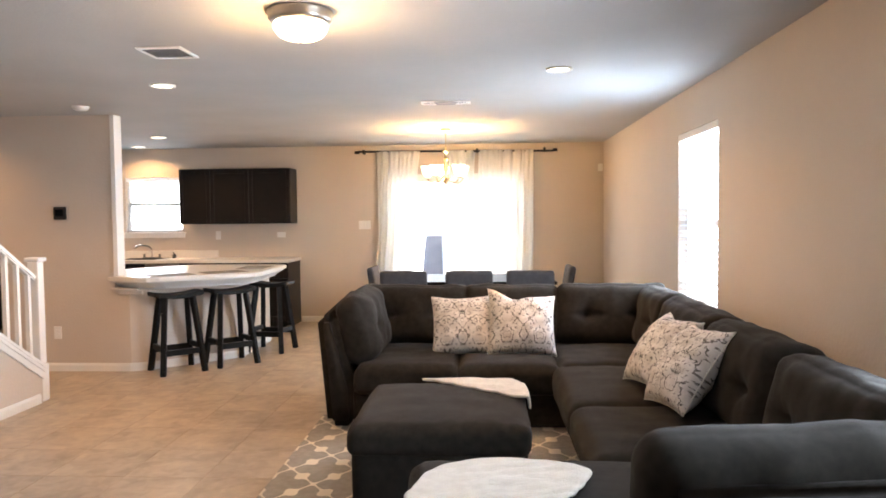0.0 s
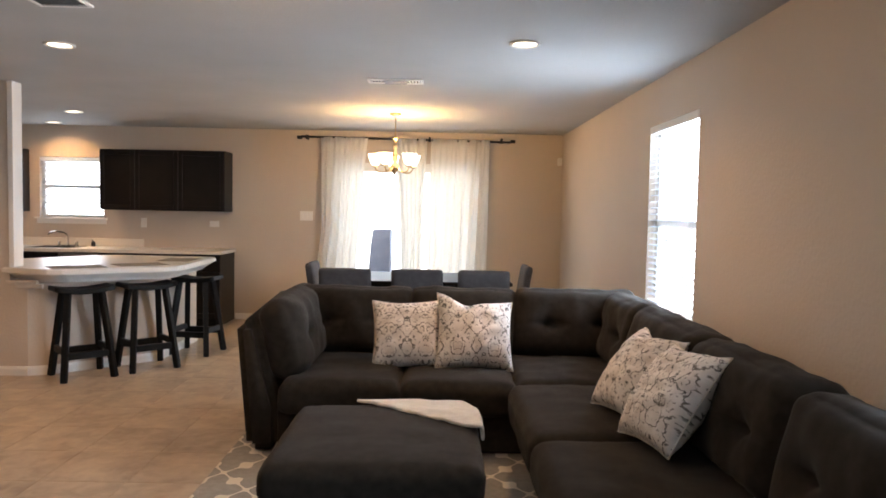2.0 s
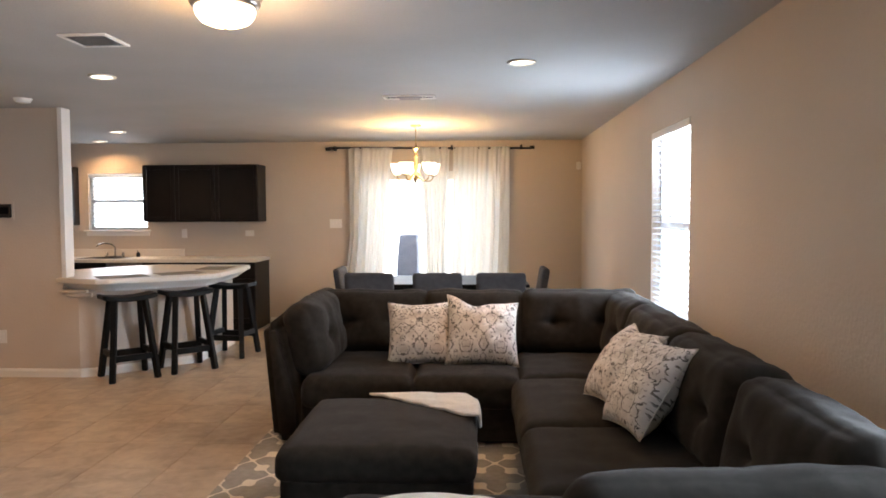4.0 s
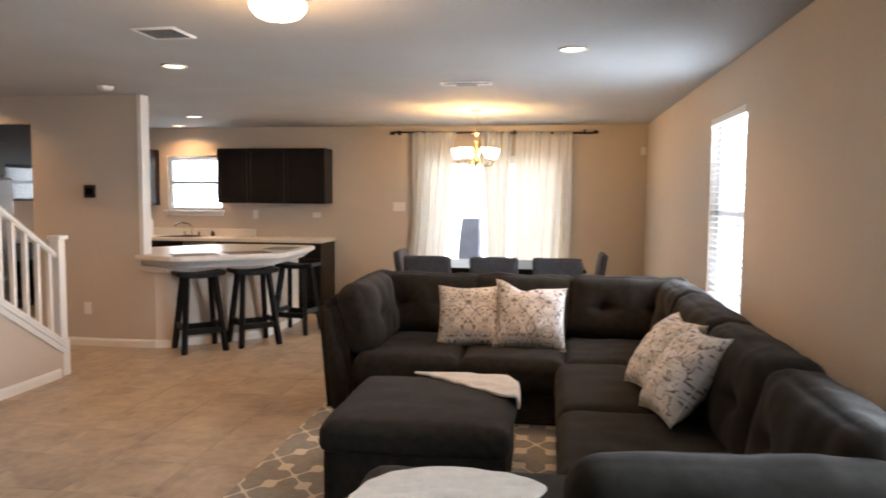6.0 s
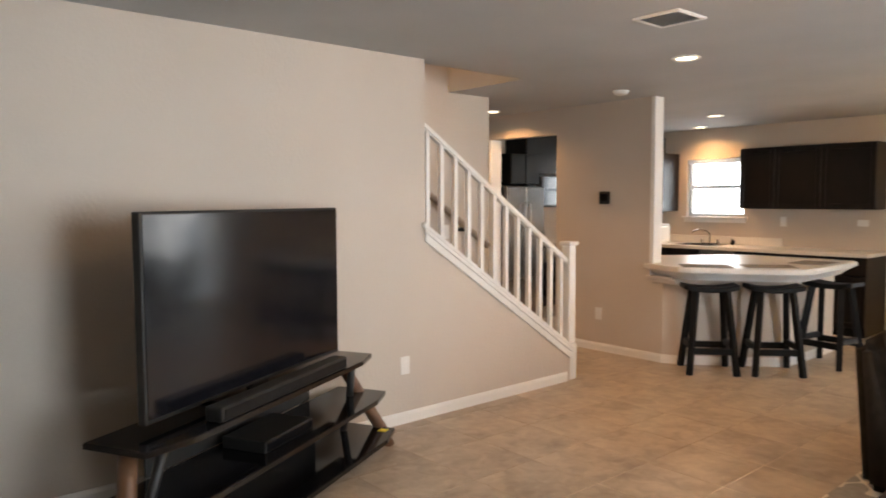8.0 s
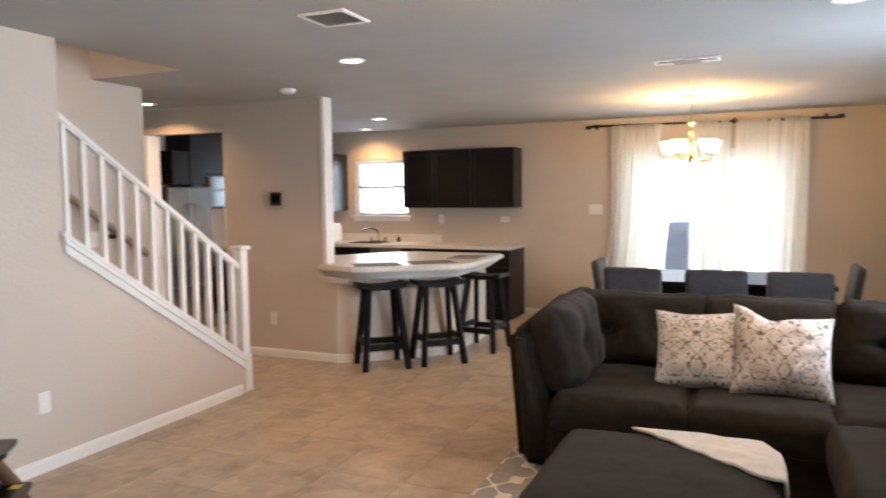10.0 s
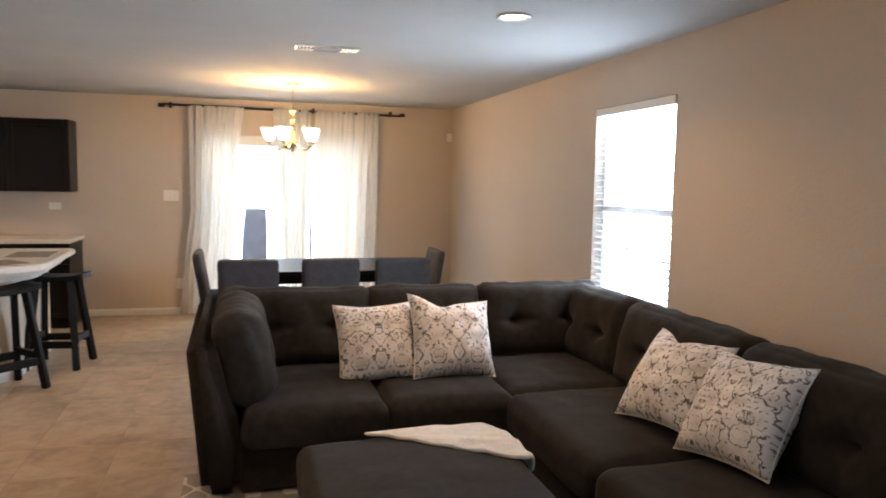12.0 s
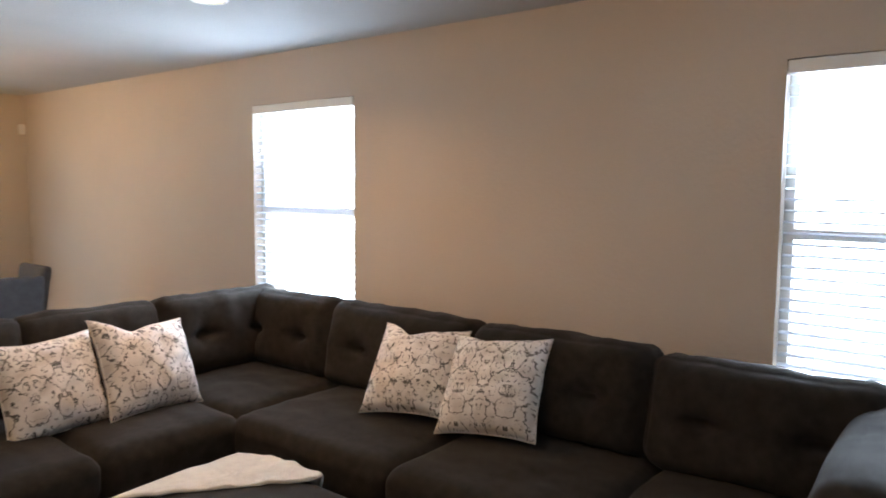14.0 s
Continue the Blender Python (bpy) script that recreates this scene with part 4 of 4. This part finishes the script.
for z, xf, xb, half in ((0.57, 0.20, -0.15, 0.89), (0.335, 0.26, -0.11, 0.95), (0.10, 0.30, -0.08, 0.99)):
    pts = [(xb, -half), (xf - 0.05, -half), (xf, -half + 0.2), (xf, half - 0.2), (xf - 0.05, half), (xb, half)]
    part("shelf", prism(pts, z, z + 0.024, 0.003), M_SMOKE, ts, "black glass shelf")
for s in (-1, 1):
    part("leg", sweep([(-0.02, s * 0.80, 0.565), (0.02, s * 0.85, 0.45), (0.09, s * 0.93, 0.27), (0.16, s * 1.0, 0.10), (0.19, s * 1.03, 0.0)], 0.036, 12), M_LEG, ts, "curved walnut-brown wooden leg", smooth=True)
    part("leg", sweep([(0.10, s * 0.74, 0.565), (0.06, s * 0.78, 0.36), (-0.02, s * 0.84, 0.12), (-0.05, s * 0.86, 0.0)], 0.022, 10), M_ROD, ts, "black metal rear leg", smooth=True)
# sheets added behind the shelves to keep the gaps dark
part("dark_gap_sheet", box(-0.125, -0.113, -0.62, 0.62, 0.36, 0.568, 0.002), M_ROD, ts, "matt black sheet added to darken the gap between shelves")
part("dark_gap_sheet", box(-0.09, -0.078, -0.62, 0.62, 0.126, 0.333, 0.002), M_ROD, ts, "matt black sheet added to darken the gap between shelves")
part("sticker", box(0.18, 0.23, 0.90, 0.95, 0.1245, 0.126), M_YELLOW, ts, "small yellow label")
tagged(ts, "three-tier black glass television stand with curved wooden legs", "tv stand")
sb = empty("soundbar", -2.02, 1.85, 0.594, 28)
part("body", box(-0.045, 0.045, -0.52, 0.52, 0, 0.065, 0.012), M_ROD, sb)
part("grille", box(0.045, 0.048, -0.50, 0.50, 0.01, 0.055), M_BLACK, sb)
tagged(sb, "long black soundbar lying on the stand's top shelf", "soundbar")
bx = empty("cable_box", -2.10, 1.80, 0.359, 28)
part("body", box(-0.12, 0.12, -0.20, 0.20, 0, 0.055, 0.005), M_ROD, bx)
part("front", box(0.12, 0.123, -0.19, 0.19, 0.006, 0.049), M_SMOKE, bx)
tagged(bx, "flat black media box on the stand's middle shelf", "media box")

# ---- dining set ----
table = empty("dining_table", 0.62, 7.5, 0)
part("tabletop", box(-0.93, 0.93, -0.53, 0.53, 0.715, 0.75, 0.006), M_BLACK, table)
part("rail", box(-0.82, 0.82, -0.44, 0.44, 0.63, 0.715, 0.003), M_BLACK, table)
for sx in (-1, 1):
    for sy in (-1, 1):
        part("leg", box(sx * 0.83 - 0.04, sx * 0.83 + 0.04, sy * 0.44 - 0.04, sy * 0.44 + 0.04, 0, 0.63, 0.004), M_BLACK, table)
tagged(table, "long black dining table with a glossy top", "dining table")


def dining_chair(m):
    c = empty("dining_chair")
    bm = pad(0.48, 0.46, 0.10, 0.03, 0.012, div=10)
    bm.transform(Matrix.Translation((0, 0, 0.40)))
    part("seat", bm, M_GREYFAB, c, smooth=True)
    bm = pad(0.49, 0.50, 0.075, 0.028, 0.006, div=12, sag=0.003, seed=4)
    bm.transform(Matrix.Translation((0, -0.215, 0.64)) @ pose(0, 0, 0, -81, 0, 0) @ Matrix.Translation((0, 0, -0.0375)))
    part("backrest", bm, M_GREYFAB, c, smooth=True)
    for sx in (-1, 1):
        for sy in (-1, 1):
            part("leg", bar((sx * 0.205, sy * 0.195 - (0.03 if sy < 0 else 0), 0), (sx * 0.205, sy * 0.185, 0.405), 0.04), M_BLACK, c)
    c.matrix_basis = m
    return tagged(c, "grey upholstered dining chair with black legs at the table", "dining chair", group="chairs round the table")


dc = dining_chair(pose(-0.06, 6.98, 0))
for x in (0.62, 1.25):
    copy_thing(dc, pose(x, 6.98, 0))
copy_thing(dc, pose(-0.25, 7.5, 0, 0, 0, -90))
copy_thing(dc, pose(1.50, 7.5, 0, 0, 0, 90))

# ---- rug ----
rg = empty("area_rug", 0.75, 3.15, 0.0)
part("weave", box(-1.15, 1.15, -1.5, 1.35, 0.001, 0.012, 0.004), M_RUG, rg)
tagged(rg, "grey area rug with cream trellis pattern on the tiles", "rug")

# ---- sectional sofa ----
sofa = empty("sectional_sofa", 0, 0, 0)


def cushion(name, sx, sy, sz, m, label="", tuft=False, seed=1, round_=0.07, crown=0.035, sag=0.008, div=22):
    tufts = ((-sx * 0.22, -sy * 0.03, 0.075, 0.05), (sx * 0.22, -sy * 0.03, 0.075, 0.05)) if tuft else ()
    bm = pad(sx, sy, sz, round_, crown, tufts, sag, seed, div)
    bm.transform(m)
    return part(name, bm, M_SOFA, sofa, label, smooth=True)


def back(x, y, z, rz, w, h, seed, tilt=13, d=0.25):
    """A leaning back cushion whose lower rear edge is at x, y, z and whose face looks south at rz 0."""
    m = pose(x, y, z, 0, 0, rz) @ pose(0, 0, 0, 90 - tilt) @ Matrix.Translation((0, h / 2, 0))
    return cushion("back_cushion", w, h, d, m, tuft=True, seed=seed, round_=0.085, crown=0.05, sag=0.012, div=28)


Z0 = 0.02
# bases
part("base", box(-0.12, 2.34, 4.17, 5.22, Z0, 0.29, 0.02), M_SOFA, sofa)
part("base", box(1.32, 2.335, 2.30, 4.16, Z0, 0.29, 0.02), M_SOFA, sofa)
part("base", box(0.54, 2.33, 1.50, 2.29, Z0, 0.29, 0.02), M_SOFA, sofa)
# back frames
part("back_frame", box(-0.26, 2.345, 5.08, 5.24, Z0 + 0.01, 0.75, 0.03, 3), M_SOFA, sofa)
part("back_frame", box(2.20, 2.34, 1.34, 5.07, Z0 + 0.01, 0.66, 0.03, 3), M_SOFA, sofa)
bm = pad(0.26, 0.40, 0.57, 0.11, 0.02, sag=0.006, seed=31, div=20)
bm.transform(Matrix.Translation((2.215, 1.48, 0.24)))
part("back_end", bm, M_SOFA, sofa, smooth=True)
# seats
for k, (x0, x1, y0, y1) in enumerate(((-0.10, 0.60, 4.08, 4.98), (0.60, 1.28, 4.08, 4.98), (1.28, 2.10, 4.14, 4.98), (1.22, 2.10, 3.13, 4.13), (1.22, 2.10, 2.30, 3.13), (0.48, 2.12, 1.52, 2.30))):
    cushion("seat_cushion", x1 - x0 + 0.014, y1 - y0 + 0.014, 0.205, Matrix.Translation(((x0 + x1) / 2, (y0 + y1) / 2, 0.25)), seed=k + 3, round_=0.07, crown=0.028, sag=0.008, div=26)
# backs
back(0.24, 5.06, 0.42, 0, 0.84, 0.47, 11)
back(0.98, 5.06, 0.42, 0, 0.76, 0.47, 12)
back(1.75, 5.04, 0.42, 0, 0.86, 0.47, 13)
back(2.14, 4.64, 0.41, -90, 0.86, 0.475, 14, 11)
back(2.13, 3.74, 0.41, -90, 0.98, 0.475, 15, 11)
back(2.12, 2.80, 0.41, -90, 0.90, 0.475, 16, 11)
back(2.115, 1.94, 0.40, -90, 0.86, 0.470, 17, 12)


def arm_side(x, y, rz, length, seed):
    """An arm: a wedge panel and a leaning cushion inside it, facing south at rz 0; x, y is the foot of its inner face."""
    t = pose(x, y, 0, 0, 0, rz)
    bm = bmesh.new()
    sec = ((0.0, Z0), (0.0, 0.28), (0.125, 0.785), (0.255, 0.775), (0.19, Z0))
    ends = []
    for s in (-0.5, 0.5):
        rise = (0.07 if (s > 0) == (seed == 1) else 0.0) - (0.09 if seed == 2 else 0.0)
        ends.append([bm.verts.new((s * length, o, z + (rise if z > 0.5 else 0))) for o, z in sec])
    for i in range(5):
        bm.faces.new((ends[0][i], ends[0][(i + 1) % 5], ends[1][(i + 1) % 5], ends[1][i]))
    bm.faces.new(ends[0][::-1])
    bm.faces.new(ends[1])
    bmesh.ops.bevel(bm, geom=list(bm.edges), offset=0.048, segments=4, affect="EDGES")
    bm.transform(t)
    part("arm", bm, M_SOFA, sofa, smooth=True)
    if seed == 1:
        m = t @ pose(0, 0.055, 0.40) @ pose(0, 0, 0, 90 - 13) @ Matrix.Translation((0, 0.245, 0))
        cushion("arm_cushion", length * 0.96, 0.49, 0.24, m, tuft=True, seed=21, round_=0.105, crown=0.03, sag=0.012, div=34)
    else:
        m = t @ pose(0.12, 0.10, 0.395, 0, 2) @ pose(0, 0, 0, 90 - 16) @ Matrix.Translation((0, 0.205, 0))
        cushion("arm_cushion", 0.92, 0.41, 0.26, m, seed=22, round_=0.115, crown=0.03, sag=0.007, div=34)


arm_side(-0.11, 4.69, 90, 1.08, 1)
arm_side(1.80, 1.56, 180, 1.08, 2)
for x, y in ((-0.22, 4.25), (-0.22, 5.15), (2.25, 5.15), (1.42, 2.5), (0.62, 1.45), (0.62, 2.2), (2.25, 1.45)):
    part("foot", box(x - 0.03, x + 0.03, y - 0.03, y + 0.03, 0.0, Z0 + 0.004), M_ROD, sofa)
tagged(sofa, "charcoal fabric sectional sofa with tufted cushions and chaise", "sofa")

# ---- ottoman ----
ot = empty("ottoman", 0.555, 3.21, 0.0)
part("body", pad(0.86, 0.88, 0.30, 0.03, 0.0, div=12, sag=0.003), M_SOFA, ot, smooth=True).location = (0, 0, 0.02)
part("top_cushion", pad(0.90, 0.92, 0.155, 0.055, 0.03, div=26, sag=0.006, seed=6), M_SOFA, ot, smooth=True).location = (0, 0, 0.288)
for sx in (-1, 1):
    for sy in (-1, 1):
        part("foot", box(sx * 0.38 - 0.03, sx * 0.38 + 0.03, sy * 0.38 - 0.03, sy * 0.38 + 0.03, 0.0, 0.03), M_ROD, ot)
tagged(ot, "large charcoal fabric ottoman standing on the rug", "ottoman")


# ---- pillows ----
def slump(u, v):
    """The chop in a pillow's top edge: one corner stays up, the rest sinks."""
    return (0.75 * math.exp(-((u + 0.30) / 0.34) ** 2) + 0.62 / (1 + math.exp(-(u + 0.25) * 7))) * max(0, v) ** 1.6


def pillow(x, y, z, rz, lean, spin, size, label, seed, dent):
    bm = bmesh.new()
    n = 26
    grid = {}
    for s in (1, -1):
        for i in range(n + 1):
            for j in range(n + 1):
                u, v = i / n * 2 - 1, j / n * 2 - 1
                edge = i in (0, n) or j in (0, n)
                if s == -1 and edge:
                    grid[s, i, j] = grid[1, i, j]
                    continue
                k = (1 - u ** 2) * (1 - v ** 2)
                pull = 1 - 0.085 * (1 - abs(u) ** 2.2) * abs(v) ** 4
                pull2 = 1 - 0.085 * (1 - abs(v) ** 2.2) * abs(u) ** 4
                h = 0.112 * k ** 0.46 + 0.5 * k ** 0.5 * 0.028 * noise.noise(Vector((u * 2.2 + 7 * seed, v * 6 - u * 3, s * 2))) + 0.010 * noise.noise(Vector((u * 3 + seed, v * 3, s)))
                sink = slump(u, v) * dent * size
                grid[s, i, j] = bm.verts.new((u * size / 2 * pull2, v * size / 2 * pull - sink, s * h * (0 if edge else 1)))
        for i in range(n):
            for j in range(n):
                q = [grid[s, i, j], grid[s, i + 1, j], grid[s, i + 1, j + 1], grid[s, i, j + 1]]
                bm.faces.new(q if s == 1 else q[::-1])
    p = empty("throw_pillow")
    c = part("cover", bm, M_PRINT, p, smooth=True)
    # a seam cord round the edge
    ring = []
    for a, b in (((-1, -1), (1, -1)), ((1, -1), (1, 1)), ((1, 1), (-1, 1)), ((-1, 1), (-1, -1))):
        for k in range(12):
            f = k / 12
            u, v = a[0] + (b[0] - a[0]) * f, a[1] + (b[1] - a[1]) * f
            ring.append((u * size / 2 * (1 - 0.085 * (1 - abs(v) ** 2.2) * abs(u) ** 4), v * size / 2 * (1 - 0.085 * (1 - abs(u) ** 2.2) * abs(v) ** 4) - slump(u, v) * dent * size, 0))
    part("seam", sweep(ring + [ring[0]], 0.004, 6), M_THROW, p)
    p.matrix_basis = pose(x, y, z, 0, 0, rz) @ pose(0, 0, 0, 90 - lean) @ pose(0, 0, 0, 0, 0, spin)
    return tagged(p, label, "pillow", group="printed throw pillows")


pillow(0.62, 4.575, 0.655, 0, 26, 2, 0.455, "white throw pillow with taupe reptile print, leaning on cushions", 1, 0.02)
pillow(1.045, 4.525, 0.685, 5, 26, -3, 0.49, "white throw pillow with taupe reptile print, its top edge dented", 2, 0.13)
pillow(1.775, 3.42, 0.695, -84, 38, 6, 0.48, "white throw pillow with taupe reptile print, tipped on its corner", 3, 0.13)
pillow(1.785, 2.985, 0.69, -85, 35, 6, 0.475, "white throw pillow with taupe reptile print, leaning on another pillow", 4, 0.04)


# ---- throws ----
def throw(corners, top, bulge, name, label, drop, seed, edge_x):
    """A folded cloth over a cushion: a quad of plan corners, falling past edge_x."""
    bm = bmesh.new()
    n = 30
    P = [Vector(c) for c in corners]
    rows = []
    for i in range(n + 1):
        row = []
        for j in range(n + 1):
            u, v = i / n, j / n
            p = P[0].lerp(P[1], u).lerp(P[3].lerp(P[2], u), v) + Vector((-0.5, 0.86)) * bulge * 4 * u * (1 - u) * (1 - v)
            r = (abs(2 * u - 1) ** 3) * (abs(2 * v - 1) ** 3)
            mid = (P[0] + P[1] + P[2] + P[3]) / 4
            p = p + (mid - p) * 0.08 * r * (1 if bulge else 0.4)
            z = top + 0.016 * abs(noise.noise(Vector((p.x * 5 - p.y * 14, p.y * 4 + seed, 2)))) + 0.005 * abs(noise.noise(Vector((p.x * 9 + seed, p.y * 9, 0)))) + 0.010 * max(0, noise.noise(Vector((p.x * 3 + p.y * 11, seed, 1))))
            over = p.x - edge_x
            x = p.x
            if over > 0:
                x = edge_x + 0.03 * (1 - math.exp(-over / 0.03))
                z -= drop * max(0, over - 0.015)
            row.append(bm.verts.new((x, p.y, z)))
        rows.append(row)
    for a, b in zip(rows, rows[1:]):
        for j in range(n):
            bm.faces.new((a[j], a[j + 1], b[j + 1], b[j]))
    e = empty(name)
    c = part("cloth", bm, M_THROW, e, smooth=True)
    c.location = (0, 0, 0)
    so = c.modifiers.new("thickness", "SOLIDIFY")
    so.thickness, so.offset = 0.016, 1.0
    sub = c.modifiers.new("soft", "SUBSURF")
    sub.levels = sub.render_levels = 1
    return tagged(e, label, "blanket", group="fleece throws")


throw([(0.38, 3.66), (0.95, 3.66), (1.14, 3.26), (0.98, 3.22)], 0.474, 0, "throw_blanket", "folded cream fleece throw hanging over the ottoman's corner", 0.7, 2, 1.0)
throw([(0.50, 1.80), (1.20, 2.06), (1.06, 1.74), (0.52, 1.52)], 0.494, 0.24, "throw_blanket", "cream fleece throw spread over the chaise seat", 1.0, 5, 3.0)

# ---- floor tiles ----
def tile_material():
    m = mat("stone_tile", (0.36, 0.27, 0.19), 0.28, bump=0.06, bscale=25)
    nt = m.node_tree
    b = nt.nodes["Principled BSDF"]
    tc, oi = nt.nodes.new("ShaderNodeTexCoord"), nt.nodes.new("ShaderNodeObjectInfo")
    geo = nt.nodes.new("ShaderNodeNewGeometry")
    add = nt.nodes.new("ShaderNodeMath")
    nt.links.new(oi.outputs["Random"], add.inputs[0])
    nt.links.new(geo.outputs["Random Per Island"], add.inputs[1])
    w = nt.nodes.new("ShaderNodeMath")
    w.operation = "MULTIPLY"
    w.inputs[1].default_value = 37.0
    nt.links.new(add.outputs[0], w.inputs[0])
    cols = []
    for sc, det in ((2.4, 5), (11, 6)):
        n = nt.nodes.new("ShaderNodeTexNoise")
        n.noise_dimensions = "4D"
        n.inputs["Scale"].default_value, n.inputs["Detail"].default_value, n.inputs["Distortion"].default_value = sc, det, 0.8
        nt.links.new(tc.outputs["Object"], n.inputs["Vector"])
        nt.links.new(w.outputs[0], n.inputs["W"])
        cols.append(n.outputs["Fac"])
    mixv = nt.nodes.new("ShaderNodeMix")
    mixv.inputs[0].default_value = 0.35
    nt.links.new(cols[0], mixv.inputs[2])
    nt.links.new(cols[1], mixv.inputs[3])
    ramp = nt.nodes.new("ShaderNodeValToRGB")
    el = ramp.color_ramp.elements
    el[0].position, el[1].position = 0.36, 0.62
    el[0].color, el[1].color = (0.27, 0.20, 0.137, 1), (0.52, 0.42, 0.31, 1)
    mid = el.new(0.5)
    mid.color = (0.41, 0.322, 0.235, 1)
    nt.links.new(mixv.outputs[0], ramp.inputs["Fac"])
    nt.links.new(ramp.outputs["Color"], b.inputs["Base Color"])
    rr = nt.nodes.new("ShaderNodeMapRange")
    rr.inputs["To Min"].default_value, rr.inputs["To Max"].default_value = 0.22, 0.42
    nt.links.new(cols[0], rr.inputs["Value"])
    nt.links.new(rr.outputs[0], b.inputs["Roughness"])
    return m


M_STONE = tile_material()
PITCH, GAP = 0.457, 0.0025
floor_ob = bpy.data.objects["floor"]
hs = (PITCH - GAP) / 2
bm = box(-hs, hs, -hs, hs, -0.004, 0.0, 0.001, 1)
tile_mesh = mesh_of(bm, "tile")
tile_mesh.materials.append(M_STONE)
verts, faces = [], []
proto = [tuple(v.co) for v in tile_mesh.vertices]
pf = [tuple(p.vertices) for p in tile_mesh.polygons]
nx, ny = int(8.0 / PITCH) + 1, int(12.2 / PITCH) + 1
made = 0
for i in range(nx):
    for j in range(ny):
        x, y = 2.4 - (i + 0.5) * PITCH, 9.2 - (j + 0.5) * PITCH
        if x - hs < -5.7 or y - hs < -3.1:
            continue
        if -2.9 < x < 1.3 and 1.2 < y < 8.6 and made < 300:
            t = new("tile", tile_mesh)
            t.parent = floor_ob
            t.location = (x, y, 0)
            made += 1
        else:
            k = len(verts)
            verts += [(a + x, b + y, c) for a, b, c in proto]
            faces += [tuple(q + k for q in f) for f in pf]
rest = bpy.data.meshes.new("tiles")
rest.from_pydata(verts, [], faces)
rest.materials.append(M_STONE)
ro = new("tiles", rest)
ro.parent = floor_ob
tagged(ro, kind="stuff")
